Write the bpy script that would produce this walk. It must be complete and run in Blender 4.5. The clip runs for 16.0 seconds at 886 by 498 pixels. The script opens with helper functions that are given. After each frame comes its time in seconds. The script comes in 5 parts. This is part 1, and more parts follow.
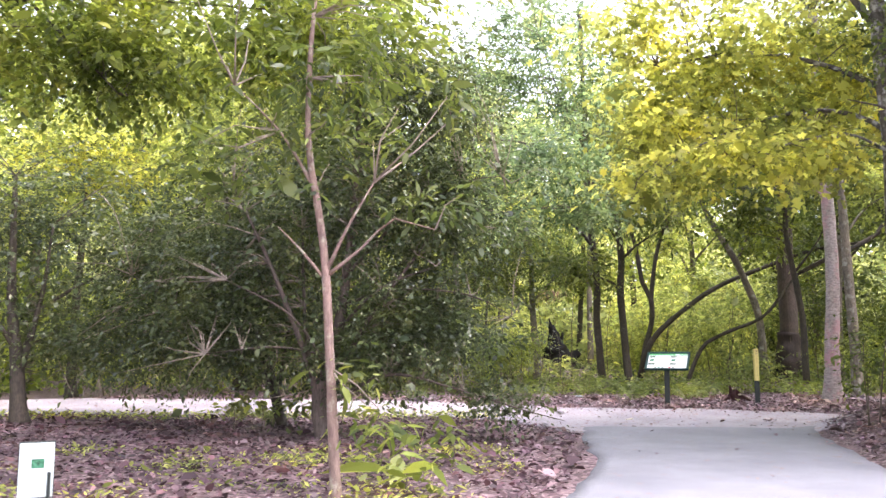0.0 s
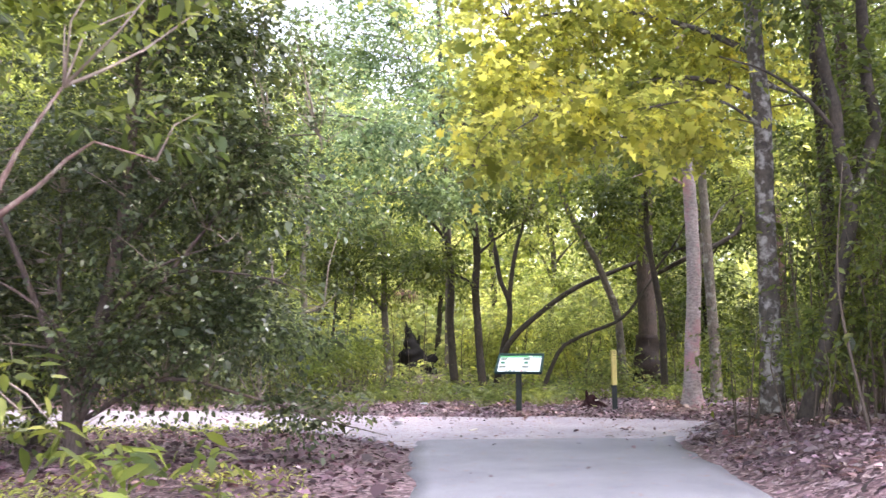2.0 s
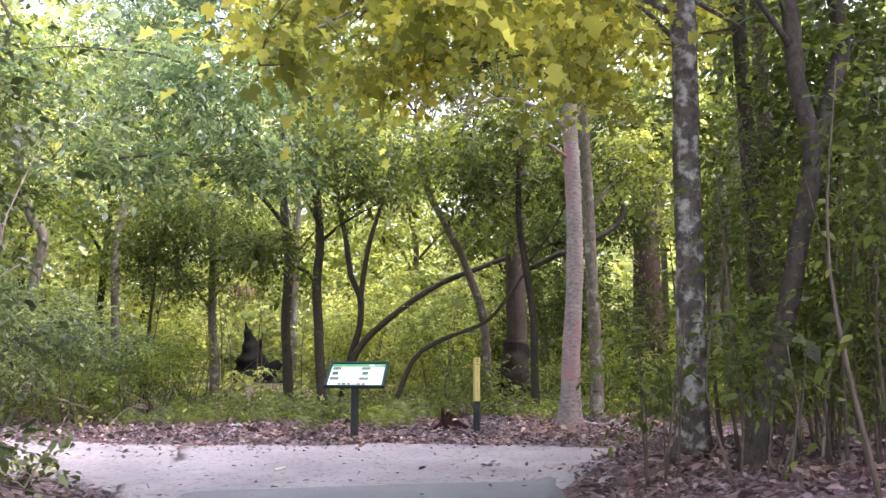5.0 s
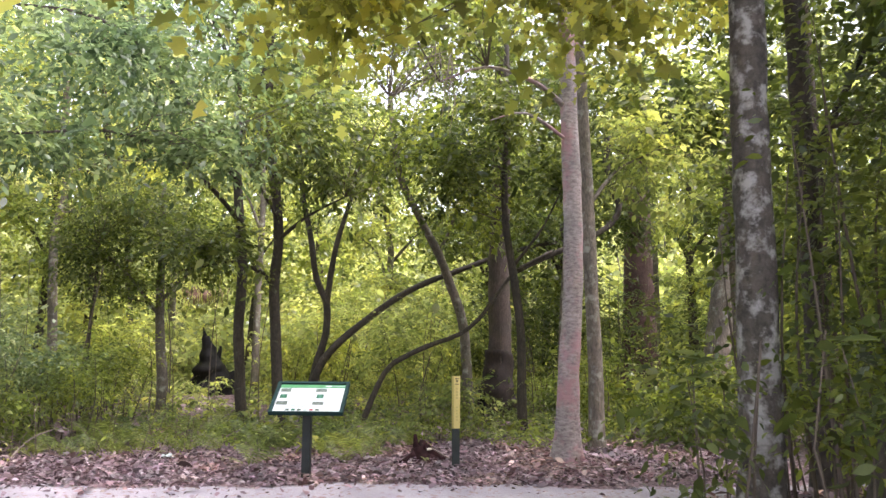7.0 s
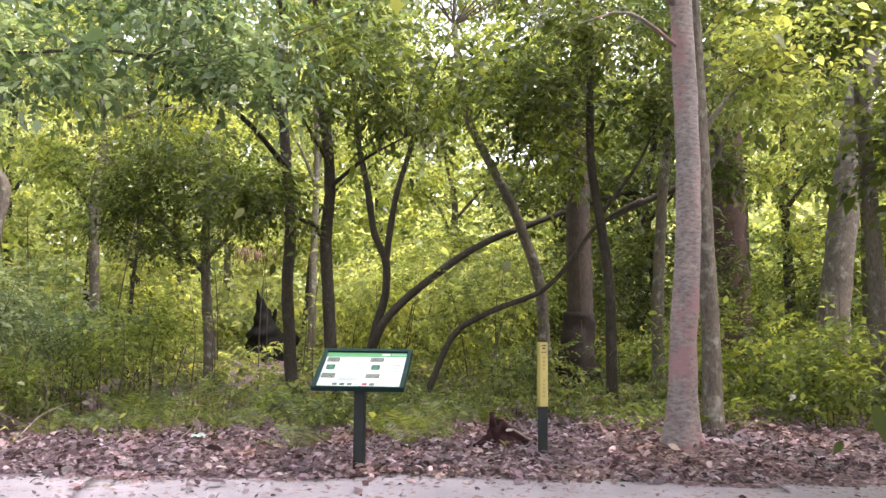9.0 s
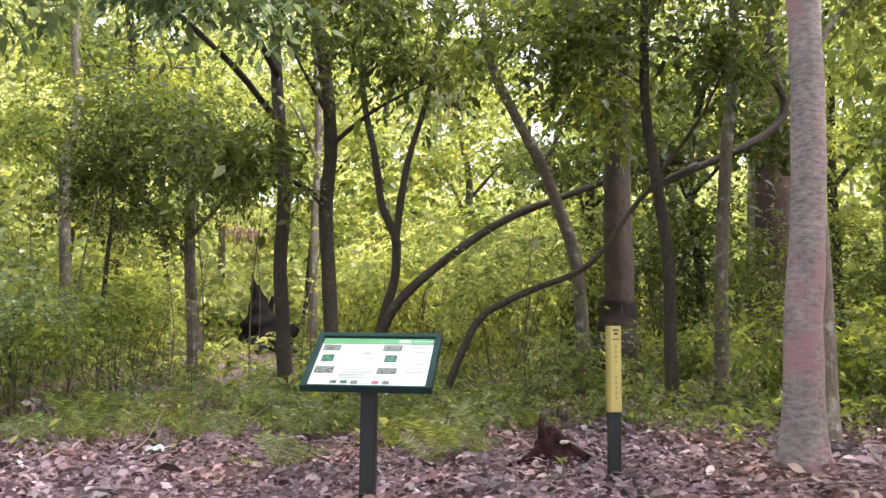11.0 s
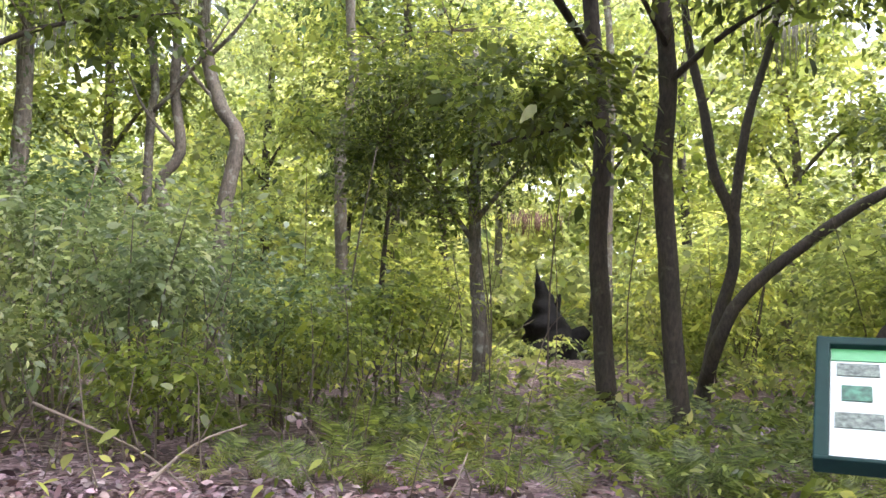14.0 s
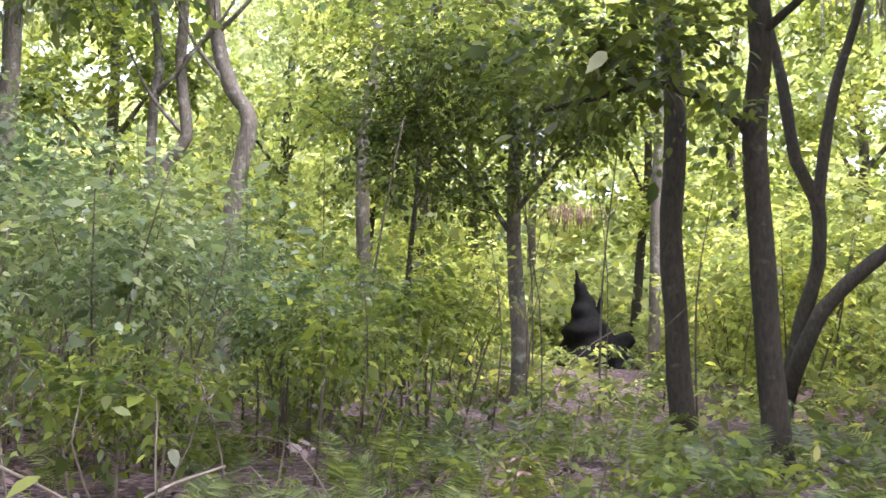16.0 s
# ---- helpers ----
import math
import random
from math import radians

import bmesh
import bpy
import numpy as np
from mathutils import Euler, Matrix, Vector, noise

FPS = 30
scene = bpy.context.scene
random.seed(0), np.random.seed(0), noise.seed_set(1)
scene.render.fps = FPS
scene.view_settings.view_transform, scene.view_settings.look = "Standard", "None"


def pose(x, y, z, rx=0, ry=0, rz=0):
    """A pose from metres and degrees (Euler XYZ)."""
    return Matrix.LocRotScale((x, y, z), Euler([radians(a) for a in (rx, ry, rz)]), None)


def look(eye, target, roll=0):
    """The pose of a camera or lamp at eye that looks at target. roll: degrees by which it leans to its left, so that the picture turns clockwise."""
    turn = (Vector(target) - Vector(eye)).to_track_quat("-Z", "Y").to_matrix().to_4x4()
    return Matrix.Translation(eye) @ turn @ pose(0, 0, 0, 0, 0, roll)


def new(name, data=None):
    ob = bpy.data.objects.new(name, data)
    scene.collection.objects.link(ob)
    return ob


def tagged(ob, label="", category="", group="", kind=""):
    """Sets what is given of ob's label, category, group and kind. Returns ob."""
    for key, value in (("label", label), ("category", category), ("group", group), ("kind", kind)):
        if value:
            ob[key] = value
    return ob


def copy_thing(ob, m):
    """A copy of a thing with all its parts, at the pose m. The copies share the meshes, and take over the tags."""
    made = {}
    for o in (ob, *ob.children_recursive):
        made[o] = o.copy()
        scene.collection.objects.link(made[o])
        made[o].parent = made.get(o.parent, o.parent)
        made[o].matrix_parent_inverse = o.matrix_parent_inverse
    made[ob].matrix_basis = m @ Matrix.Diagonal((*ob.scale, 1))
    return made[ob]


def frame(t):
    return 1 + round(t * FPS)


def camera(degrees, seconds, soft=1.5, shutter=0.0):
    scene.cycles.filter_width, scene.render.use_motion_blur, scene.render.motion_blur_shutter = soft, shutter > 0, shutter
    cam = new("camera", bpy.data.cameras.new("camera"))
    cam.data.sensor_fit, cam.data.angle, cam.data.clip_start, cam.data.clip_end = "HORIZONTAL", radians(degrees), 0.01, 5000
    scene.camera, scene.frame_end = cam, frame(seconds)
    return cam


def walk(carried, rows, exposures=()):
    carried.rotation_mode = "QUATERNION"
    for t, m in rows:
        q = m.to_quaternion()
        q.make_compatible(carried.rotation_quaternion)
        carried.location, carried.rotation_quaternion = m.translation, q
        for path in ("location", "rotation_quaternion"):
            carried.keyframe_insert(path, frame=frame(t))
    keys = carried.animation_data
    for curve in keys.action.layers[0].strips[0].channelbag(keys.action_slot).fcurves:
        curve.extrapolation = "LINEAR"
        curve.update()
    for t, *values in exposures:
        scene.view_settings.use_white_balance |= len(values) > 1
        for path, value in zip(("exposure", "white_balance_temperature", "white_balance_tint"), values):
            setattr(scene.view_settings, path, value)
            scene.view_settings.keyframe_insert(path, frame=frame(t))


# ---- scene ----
cam = camera(56.4, 16.0, 1.5, 0.25)
METRES, EYE, TILT, LEAN, TURN = 18.0, 1.3, 7.0, 0.0, 0.0
ROWS = [
    (0.0, 0.0, 0.0, 0.0, 0.0, 0.0, -0.0),
    (0.5, 0.0075, 0.0332, -0.0044, -0.4, 0.09, -0.31),
    (1.0, 0.0184, 0.0645, -0.0073, -0.84, 0.22, -0.12),
    (1.5, 0.0346, 0.0936, -0.0131, -4.52, 0.38, -0.44),
    (2.0, 0.0488, 0.1234, -0.0209, -8.84, 0.55, -1.03),
    (2.5, 0.0659, 0.1555, -0.0253, -10.07, 0.59, -1.1),
    (3.0, 0.0765, 0.1877, -0.0308, -10.87, 0.68, -1.52),
    (3.5, 0.091, 0.2198, -0.0344, -13.17, 0.79, -1.72),
    (4.0, 0.1005, 0.2524, -0.0356, -15.41, 0.95, -2.18),
    (4.5, 0.1112, 0.2833, -0.0391, -17.08, 1.08, -2.18),
    (5.0, 0.124, 0.3139, -0.041, -17.77, 1.16, -2.32),
    (7.5, 0.1729, 0.4599, -0.0461, -19.36, 1.51, -2.73),
    (8.0, 0.1796, 0.4889, -0.0505, -17.62, 1.38, -2.36),
    (8.5, 0.1863, 0.5185, -0.0542, -15.31, -1.21, -2.29),
    (9.0, 0.1933, 0.5488, -0.0584, -15.02, -1.12, -2.24),
    (11.5, 0.2147, 0.7095, -0.0859, -14.56, -1.56, -2.43),
    (12.0, 0.213, 0.737, -0.0892, -14.42, -1.37, -2.61),
    (12.5, 0.2111, 0.7638, -0.0948, -14.31, -1.23, -2.5),
    (13.0, 0.2036, 0.7958, -0.0993, -9.89, -1.47, -2.3),
    (13.5, 0.1951, 0.827, -0.104, -4.09, -1.68, -1.93),
    (14.0, 0.1884, 0.8567, -0.1067, 3.13, -1.82, -1.42),
    (14.5, 0.1904, 0.8794, -0.1098, 3.49, -1.56, -1.11),
    (15.0, 0.1957, 0.9005, -0.1132, 3.17, -1.4, -1.07),
    (15.5, 0.1893, 0.9227, -0.1155, 3.35, -1.39, -1.41),
    (16.0, 0.1753, 0.9456, -0.1182, 4.81, -1.5, -1.51),
]
walk(cam, [(t, pose(0, 0, EYE, TILT, LEAN, TURN) @ pose(METRES * x, METRES * y, METRES * z, 90 + pitch, roll, yaw)) for t, x, y, z, yaw, pitch, roll in ROWS],
     [(0.0, 1.55, 6350, 21), (2.0, 1.55, 6150, 23), (4.0, 1.3, 6150, 22), (9.0, 1.3, 6500, 20), (12.0, 1.4, 6400, 20), (13.5, 1.35, 6150, 18), (14.8, 1.3, 5950, 18), (16.0, 1.6, 5850, 21)])

# light: bright overcast sky over a forest clearing, soft sun from behind and to one side
SUN_EL, SUN_AZ = 58.0, 122.0      # degrees; azimuth from +y towards +x
world = bpy.data.worlds.new("sky")
scene.world = world
world.use_nodes = True
wn = world.node_tree.nodes
sky = wn.new("ShaderNodeTexSky")
sky.sky_type, sky.sun_disc = "NISHITA", False
sky.sun_elevation, sky.sun_rotation = radians(SUN_EL), radians(SUN_AZ)
sky.air_density, sky.dust_density, sky.ozone_density = 1.0, 3.0, 1.0
wn["Background"].inputs["Strength"].default_value = 0.15
veil = wn.new("ShaderNodeHueSaturation")          # thin bright cloud takes the blue out of the sky
veil.inputs["Saturation"].default_value, veil.inputs["Value"].default_value = 0.40, 2.45
world.node_tree.links.new(sky.outputs["Color"], veil.inputs["Color"])
world.node_tree.links.new(veil.outputs["Color"], wn["Background"].inputs["Color"])
sun = new("sun", bpy.data.lights.new("sun", "SUN"))
sun.data.energy, sun.data.angle, sun.data.color = 1.1, radians(18), (1.0, 0.97, 0.92)
sd = Vector((math.sin(radians(SUN_AZ)) * math.cos(radians(SUN_EL)), math.cos(radians(SUN_AZ)) * math.cos(radians(SUN_EL)), math.sin(radians(SUN_EL))))
sun.matrix_world = look(sd * 40, (0, 0, 0))


# ---- materials ----
def nodes_of(name):
    m = bpy.data.materials.new(name)
    m.use_nodes = True
    t = m.node_tree
    return m, t, t.nodes, t.links, t.nodes["Principled BSDF"]


def noise_node(t, scale, detail=4.0, rough=0.6, vec=None):
    n = t.nodes.new("ShaderNodeTexNoise")
    n.inputs["Scale"].default_value, n.inputs["Detail"].default_value, n.inputs["Roughness"].default_value = scale, detail, rough
    if vec is not None:
        t.links.new(vec, n.inputs["Vector"])
    return n


def ramp(t, src, stops):
    r = t.nodes.new("ShaderNodeValToRGB")
    while len(r.color_ramp.elements) < len(stops):
        r.color_ramp.elements.new(0.5)
    for e, (p, c) in zip(r.color_ramp.elements, stops):
        e.position, e.color = p, (*c, 1)
    t.links.new(src, r.inputs["Fac"])
    return r


def blend(t, fac, a, b, mode="MIX"):
    m = t.nodes.new("ShaderNodeMix")
    m.data_type, m.blend_type = "RGBA", mode
    for socket, v in ((m.inputs["Factor"], fac), (m.inputs["A"], a), (m.inputs["B"], b)):
        if hasattr(v, "is_output"):
            t.links.new(v, socket)
        elif isinstance(v, (int, float)):
            socket.default_value = v
        else:
            socket.default_value = (*v, 1)
    return m.outputs["Result"]


def bumped(t, src, strength, distance, bsdf):
    b = t.nodes.new("ShaderNodeBump")
    b.inputs["Strength"].default_value, b.inputs["Distance"].default_value = strength, distance
    t.links.new(src, b.inputs["Height"])
    t.links.new(b.outputs["Normal"], bsdf.inputs["Normal"])


def place(t):
    return t.nodes.new("ShaderNodeNewGeometry").outputs["Position"]


def leaf_mat(name, cols, through_col, thin=0.45, rough=0.38, clump=0.9):
    """Foliage: the colour varies from leaf to leaf and from clump to clump, and light shines through."""
    m, t, n, l, p = nodes_of(name)
    geo = n.new("ShaderNodeNewGeometry")
    k = len(cols) - 1
    by_leaf = ramp(t, geo.outputs["Random Per Island"], [(i / k, c) for i, c in enumerate(cols)])
    big = noise_node(t, clump, 2.0, 0.5, geo.outputs["Position"])
    tone = ramp(t, big.outputs["Fac"], [(0.3, (0.52, 0.60, 0.62)), (0.5, (0.95, 0.97, 1.0)), (0.7, (1.3, 1.2, 0.95))])
    col = blend(t, 1.0, by_leaf.outputs["Color"], tone.outputs["Color"], "MULTIPLY")
    odd = n.new("ShaderNodeTexWhiteNoise")          # single leaves darker or paler than their neighbours
    odd.noise_dimensions = "1D"
    l.new(geo.outputs["Random Per Island"], odd.inputs["W"])
    lone = ramp(t, odd.outputs["Value"], [(0.0, (0.42, 0.45, 0.42)), (0.45, (0.9, 0.9, 0.88)), (0.8, (1.2, 1.18, 1.18)), (1.0, (1.8, 1.72, 1.8))])
    col = blend(t, 1.0, col, lone.outputs["Color"], "MULTIPLY")
    vein = noise_node(t, 60, 2.0, 0.5, geo.outputs["Position"])
    spot = ramp(t, vein.outputs["Fac"], [(0.3, (0.8, 0.8, 0.8)), (0.7, (1.1, 1.1, 1.05))])
    col = blend(t, 1.0, col, spot.outputs["Color"], "MULTIPLY")
    l.new(col, p.inputs["Base Color"])
    p.inputs["Roughness"].default_value = rough
    tr = n.new("ShaderNodeBsdfTranslucent")
    glow = blend(t, 1.0, blend(t, 1.0, through_col, tone.outputs["Color"], "MULTIPLY"), lone.outputs["Color"], "MULTIPLY")
    l.new(glow, tr.inputs["Color"])
    mix = n.new("ShaderNodeMixShader")
    mix.inputs["Fac"].default_value = thin
    l.new(p.outputs["BSDF"], mix.inputs[1])
    l.new(tr.outputs["BSDF"], mix.inputs[2])
    l.new(mix.outputs["Shader"], n["Material Output"].inputs["Surface"])
    return m


def bark_mat(name, base, dark, patch, amount, patch_scale=5.0, rough=0.85, streak=3.0, furrow=34):
    """Bark with furrows drawn out along the trunk and blotches of lichen."""
    m, t, n, l, p = nodes_of(name)
    mp = n.new("ShaderNodeMapping")
    mp.inputs["Scale"].default_value = (1, 1, 1 / streak)
    l.new(place(t), mp.inputs["Vector"])
    fur = noise_node(t, furrow, 7.0, 0.72, mp.outputs["Vector"])
    c1 = ramp(t, fur.outputs["Fac"], [(0.34, dark), (0.62, base)])
    big = noise_node(t, 2.2, 3.0, 0.6, place(t))
    c2 = blend(t, 1.0, c1.outputs["Color"], ramp(t, big.outputs["Fac"], [(0.3, (0.7, 0.72, 0.7)), (0.7, (1.15, 1.08, 1.05))]).outputs["Color"], "MULTIPLY")
    pn = noise_node(t, patch_scale, 5.0, 0.65, place(t))
    pm = ramp(t, pn.outputs["Fac"], [(1 - amount - 0.06, (0, 0, 0)), (1 - amount + 0.07, (0.9, 0.9, 0.9))])
    l.new(blend(t, pm.outputs["Color"], c2, patch), p.inputs["Base Color"])
    p.inputs["Roughness"].default_value = rough
    bumped(t, fur.outputs["Fac"], 0.7, 0.02, p)
    return m


def plain_mat(name, col, rough=0.5, metal=0.0, vary=0.12, scale=9.0, bump=0.0, gloss=0.5):
    m, t, n, l, p = nodes_of(name)
    a = noise_node(t, scale, 5.0, 0.65, place(t))
    lo, hi = tuple(c * (1 - vary) for c in col), tuple(min(1, c * (1 + vary)) for c in col)
    l.new(ramp(t, a.outputs["Fac"], [(0.3, lo), (0.7, hi)]).outputs["Color"], p.inputs["Base Color"])
    p.inputs["Roughness"].default_value, p.inputs["Metallic"].default_value, p.inputs["Specular IOR Level"].default_value = rough, metal, gloss
    if bump:
        bumped(t, a.outputs["Fac"], bump, 0.01, p)
    return m


def litter_mat(name):
    """Forest floor: overlapping dead leaves, soil and faint moss."""
    m, t, n, l, p = nodes_of(name)
    pos = place(t)
    v = n.new("ShaderNodeTexVoronoi")
    v.inputs["Scale"].default_value = 21
    warp = noise_node(t, 9, 2.0, 0.5, pos)
    off = n.new("ShaderNodeVectorMath")
    off.operation = "MULTIPLY_ADD"
    off.inputs[1].default_value = (0.16, 0.16, 0.16)
    l.new(warp.outputs["Color"], off.inputs[0])
    l.new(pos, off.inputs[2])
    l.new(off.outputs["Vector"], v.inputs["Vector"])
    sep = n.new("ShaderNodeSeparateColor")
    l.new(v.outputs["Color"], sep.inputs["Color"])
    c = ramp(t, sep.outputs[0], [(0.0, (0.035, 0.022, 0.025)), (0.3, (0.11, 0.067, 0.075)), (0.6, (0.19, 0.125, 0.138)), (0.85, (0.29, 0.21, 0.22)), (1.0, (0.42, 0.36, 0.355))])
    big = noise_node(t, 0.55, 4.0, 0.6, pos)
    c2 = blend(t, 1.0, c.outputs["Color"], ramp(t, big.outputs["Fac"], [(0.3, (0.62, 0.58, 0.58)), (0.7, (1.15, 1.08, 1.1))]).outputs["Color"], "MULTIPLY")
    green = noise_node(t, 0.8, 5.0, 0.65, pos)
    gm = ramp(t, green.outputs["Fac"], [(0.60, (0, 0, 0)), (0.74, (0.55, 0.55, 0.55))])
    l.new(blend(t, gm.outputs["Color"], c2, (0.13, 0.15, 0.04)), p.inputs["Base Color"])
    p.inputs["Roughness"].default_value = 0.8
    bumped(t, v.outputs["Distance"], 0.6, 0.012, p)
    return m


def gravel_mat(name, cols, leaf_amount, scale):
    m, t, n, l, p = nodes_of(name)
    pos = place(t)
    fine = noise_node(t, scale, 6.0, 0.75, pos)
    c = ramp(t, fine.outputs["Fac"], [(0.3, cols[0]), (0.5, cols[1]), (0.72, cols[2])])
    big = noise_node(t, 0.9, 4.0, 0.6, pos)
    c2 = blend(t, 1.0, c.outputs["Color"], ramp(t, big.outputs["Fac"], [(0.3, (0.78, 0.77, 0.78)), (0.7, (1.12, 1.1, 1.1))]).outputs["Color"], "MULTIPLY")
    v = n.new("ShaderNodeTexVoronoi")
    v.inputs["Scale"].default_value = 24
    l.new(pos, v.inputs["Vector"])
    sep = n.new("ShaderNodeSeparateColor")
    l.new(v.outputs["Color"], sep.inputs["Color"])
    lm = ramp(t, sep.outputs[1], [(1 - leaf_amount - 0.01, (0, 0, 0)), (1 - leaf_amount + 0.01, (1, 1, 1))])
    l.new(blend(t, lm.outputs["Color"], c2, (0.26, 0.17, 0.15)), p.inputs["Base Color"])
    p.inputs["Roughness"].default_value = 0.85
    bumped(t, fine.outputs["Fac"], 0.45, 0.012, p)
    return m


LEAF_HOLLY = leaf_mat("holly_leaf", [(0.036, 0.052, 0.027), (0.056, 0.076, 0.036), (0.085, 0.108, 0.048), (0.16, 0.17, 0.085)], (0.16, 0.21, 0.05), 0.3, 0.32)
LEAF_DEEP = leaf_mat("deep_green_leaf", [(0.042, 0.064, 0.022), (0.066, 0.094, 0.028), (0.098, 0.125, 0.034), (0.16, 0.17, 0.045)], (0.26, 0.32, 0.055), 0.4, 0.33)
LEAF_MAPLE = leaf_mat("maple_leaf", [(0.17, 0.20, 0.04), (0.23, 0.255, 0.045), (0.30, 0.30, 0.055), (0.40, 0.35, 0.07)], (0.76, 0.75, 0.16), 0.6, 0.42)
LEAF_OAK = leaf_mat("oak_leaf", [(0.08, 0.125, 0.072), (0.125, 0.178, 0.105), (0.18, 0.235, 0.148), (0.26, 0.31, 0.19)], (0.36, 0.48, 0.18), 0.45, 0.27)
LEAF_GREEN = leaf_mat("green_leaf", [(0.062, 0.098, 0.025), (0.105, 0.148, 0.034), (0.17, 0.21, 0.048), (0.27, 0.275, 0.06)], (0.46, 0.53, 0.085), 0.47, 0.3)
LEAF_LIME = leaf_mat("lime_leaf", [(0.155, 0.20, 0.055), (0.24, 0.28, 0.078), (0.335, 0.355, 0.105), (0.45, 0.42, 0.135)], (0.68, 0.74, 0.19), 0.52, 0.38)
LEAF_FERN = leaf_mat("fern_leaf", [(0.08, 0.12, 0.035), (0.125, 0.17, 0.05), (0.185, 0.22, 0.07), (0.26, 0.23, 0.09)], (0.36, 0.43, 0.10), 0.42, 0.4)
LEAF_BUSH = leaf_mat("bush_leaf", [(0.09, 0.122, 0.062), (0.175, 0.225, 0.115), (0.295, 0.345, 0.19), (0.47, 0.50, 0.34)], (0.46, 0.56, 0.20), 0.40, 0.27)
LEAF_DEAD = leaf_mat("dead_leaf", [(0.11, 0.066, 0.08), (0.19, 0.118, 0.142), (0.275, 0.178, 0.21), (0.35, 0.25, 0.28), (0.44, 0.355, 0.37)], (0.24, 0.14, 0.11), 0.1, 0.6)
# maroon bed leaves, with the shade over the bed put into their dark colour
LEAF_BED_SHADED = leaf_mat("shaded_maroon_dead_leaf", [(0.04, 0.02, 0.027), (0.075, 0.036, 0.05), (0.115, 0.058, 0.078), (0.165, 0.092, 0.112), (0.29, 0.21, 0.225)], (0.2, 0.10, 0.10), 0.1, 0.6)
# far leaves: sunlight on the distant wood is put into this paler, yellower colour
LEAF_FAR_SUNLIT = leaf_mat("sunlit_distant_leaf", [(0.22, 0.26, 0.10), (0.33, 0.37, 0.145), (0.46, 0.475, 0.20), (0.60, 0.57, 0.30)], (0.80, 0.84, 0.32), 0.5, 0.5, 0.35)
BARK_DARK = bark_mat("dark_bark", (0.08, 0.064, 0.052), (0.03, 0.025, 0.02), (0.14, 0.145, 0.10), 0.34, 6.0)
BARK_GREY = bark_mat("grey_bark", (0.22, 0.19, 0.16), (0.09, 0.075, 0.06), (0.36, 0.36, 0.31), 0.40)
BARK_LICHEN = bark_mat("lichen_bark", (0.12, 0.105, 0.09), (0.04, 0.034, 0.03), (0.38, 0.365, 0.35), 0.45, 7.0, 0.85, 1.2, 18)
BARK_PINK = bark_mat("pinkish_bark", (0.43, 0.38, 0.38), (0.17, 0.135, 0.14), (0.40, 0.225, 0.24), 0.46, 2.3, 0.8, 0.4, 13)
BARK_RED = bark_mat("red_brown_bark", (0.13, 0.10, 0.088), (0.05, 0.036, 0.033), (0.17, 0.15, 0.12), 0.30, 3.0)
BARK_RUST = bark_mat("rust_brown_bark", (0.105, 0.058, 0.05), (0.035, 0.018, 0.017), (0.12, 0.10, 0.085), 0.26, 2.4)
# darker copy of the lichen bark: the thicket's shade is in its colour
BARK_SHADE = bark_mat("shaded_lichen_bark", (0.075, 0.062, 0.05), (0.022, 0.018, 0.015), (0.27, 0.27, 0.25), 0.30, 8.0, 0.85, 1.5, 20)
SCORCH = bark_mat("scorched_bark", (0.05, 0.032, 0.028), (0.012, 0.009, 0.009), (0.06, 0.045, 0.04), 0.25, 4.0)
BARK_SAP = bark_mat("sapling_bark", (0.25, 0.175, 0.15), (0.13, 0.085, 0.075), (0.31, 0.28, 0.22), 0.40, 8.0)
TWIG = plain_mat("twig_bark", (0.11, 0.085, 0.065), 0.8, 0, 0.3, 12)
TWIG_PALE = plain_mat("dry_twig", (0.26, 0.21, 0.175), 0.8, 0, 0.3, 12)
DEAD_STEM = plain_mat("dead_stem", (0.17, 0.135, 0.105), 0.85, 0, 0.4, 14)
CHAR = plain_mat("charred_wood", (0.012, 0.011, 0.011), 0.75, 0, 0.5, 14, 0.8, 0.1)
ROOT = plain_mat("rotten_wood", (0.032, 0.014, 0.015), 0.85, 0, 0.5, 11, 0.9, 0.1)
MOSS = plain_mat("hanging_moss", (0.30, 0.28, 0.24), 0.9, 0, 0.25, 20)
DEAD_FROND = plain_mat("dead_frond", (0.20, 0.115, 0.09), 0.85, 0, 0.35, 16)
LITTER = litter_mat("leaf_litter")
GRAVEL = gravel_mat("pale_gravel", [(0.23, 0.205, 0.23), (0.36, 0.33, 0.365), (0.50, 0.47, 0.51)], 0.09, 70)
ASPHALT = gravel_mat("worn_asphalt", [(0.16, 0.16, 0.185), (0.235, 0.235, 0.265), (0.33, 0.33, 0.365)], 0.012, 160)
SIGN_GREEN = plain_mat("dark_green_paint", (0.009, 0.034, 0.031), 0.6, 0, 0.2, gloss=0.2)
SIGN_BLACK = plain_mat("black_green_post", (0.014, 0.02, 0.019), 0.5, 0, 0.25)
PANEL = plain_mat("panel_print", (0.62, 0.68, 0.665), 0.25, 0, 0.03)
BAND = plain_mat("green_band", (0.10, 0.33, 0.14), 0.25, 0, 0.08)
INK = plain_mat("grey_print", (0.36, 0.44, 0.42), 0.3, 0, 0.1)
INK_DARK = plain_mat("dark_print", (0.03, 0.035, 0.03), 0.4, 0, 0.1)
PHOTO_GREEN = plain_mat("photo_green", (0.035, 0.13, 0.075), 0.25, 0, 0.8, 45)
PHOTO_GREY = plain_mat("photo_grey", (0.13, 0.16, 0.13), 0.25, 0, 0.8, 60)
PHOTO_RED = plain_mat("photo_red", (0.36, 0.09, 0.10), 0.25, 0, 0.5, 60)
YELLOW = plain_mat("yellow_plastic", (0.66, 0.55, 0.19), 0.4, 0, 0.06)
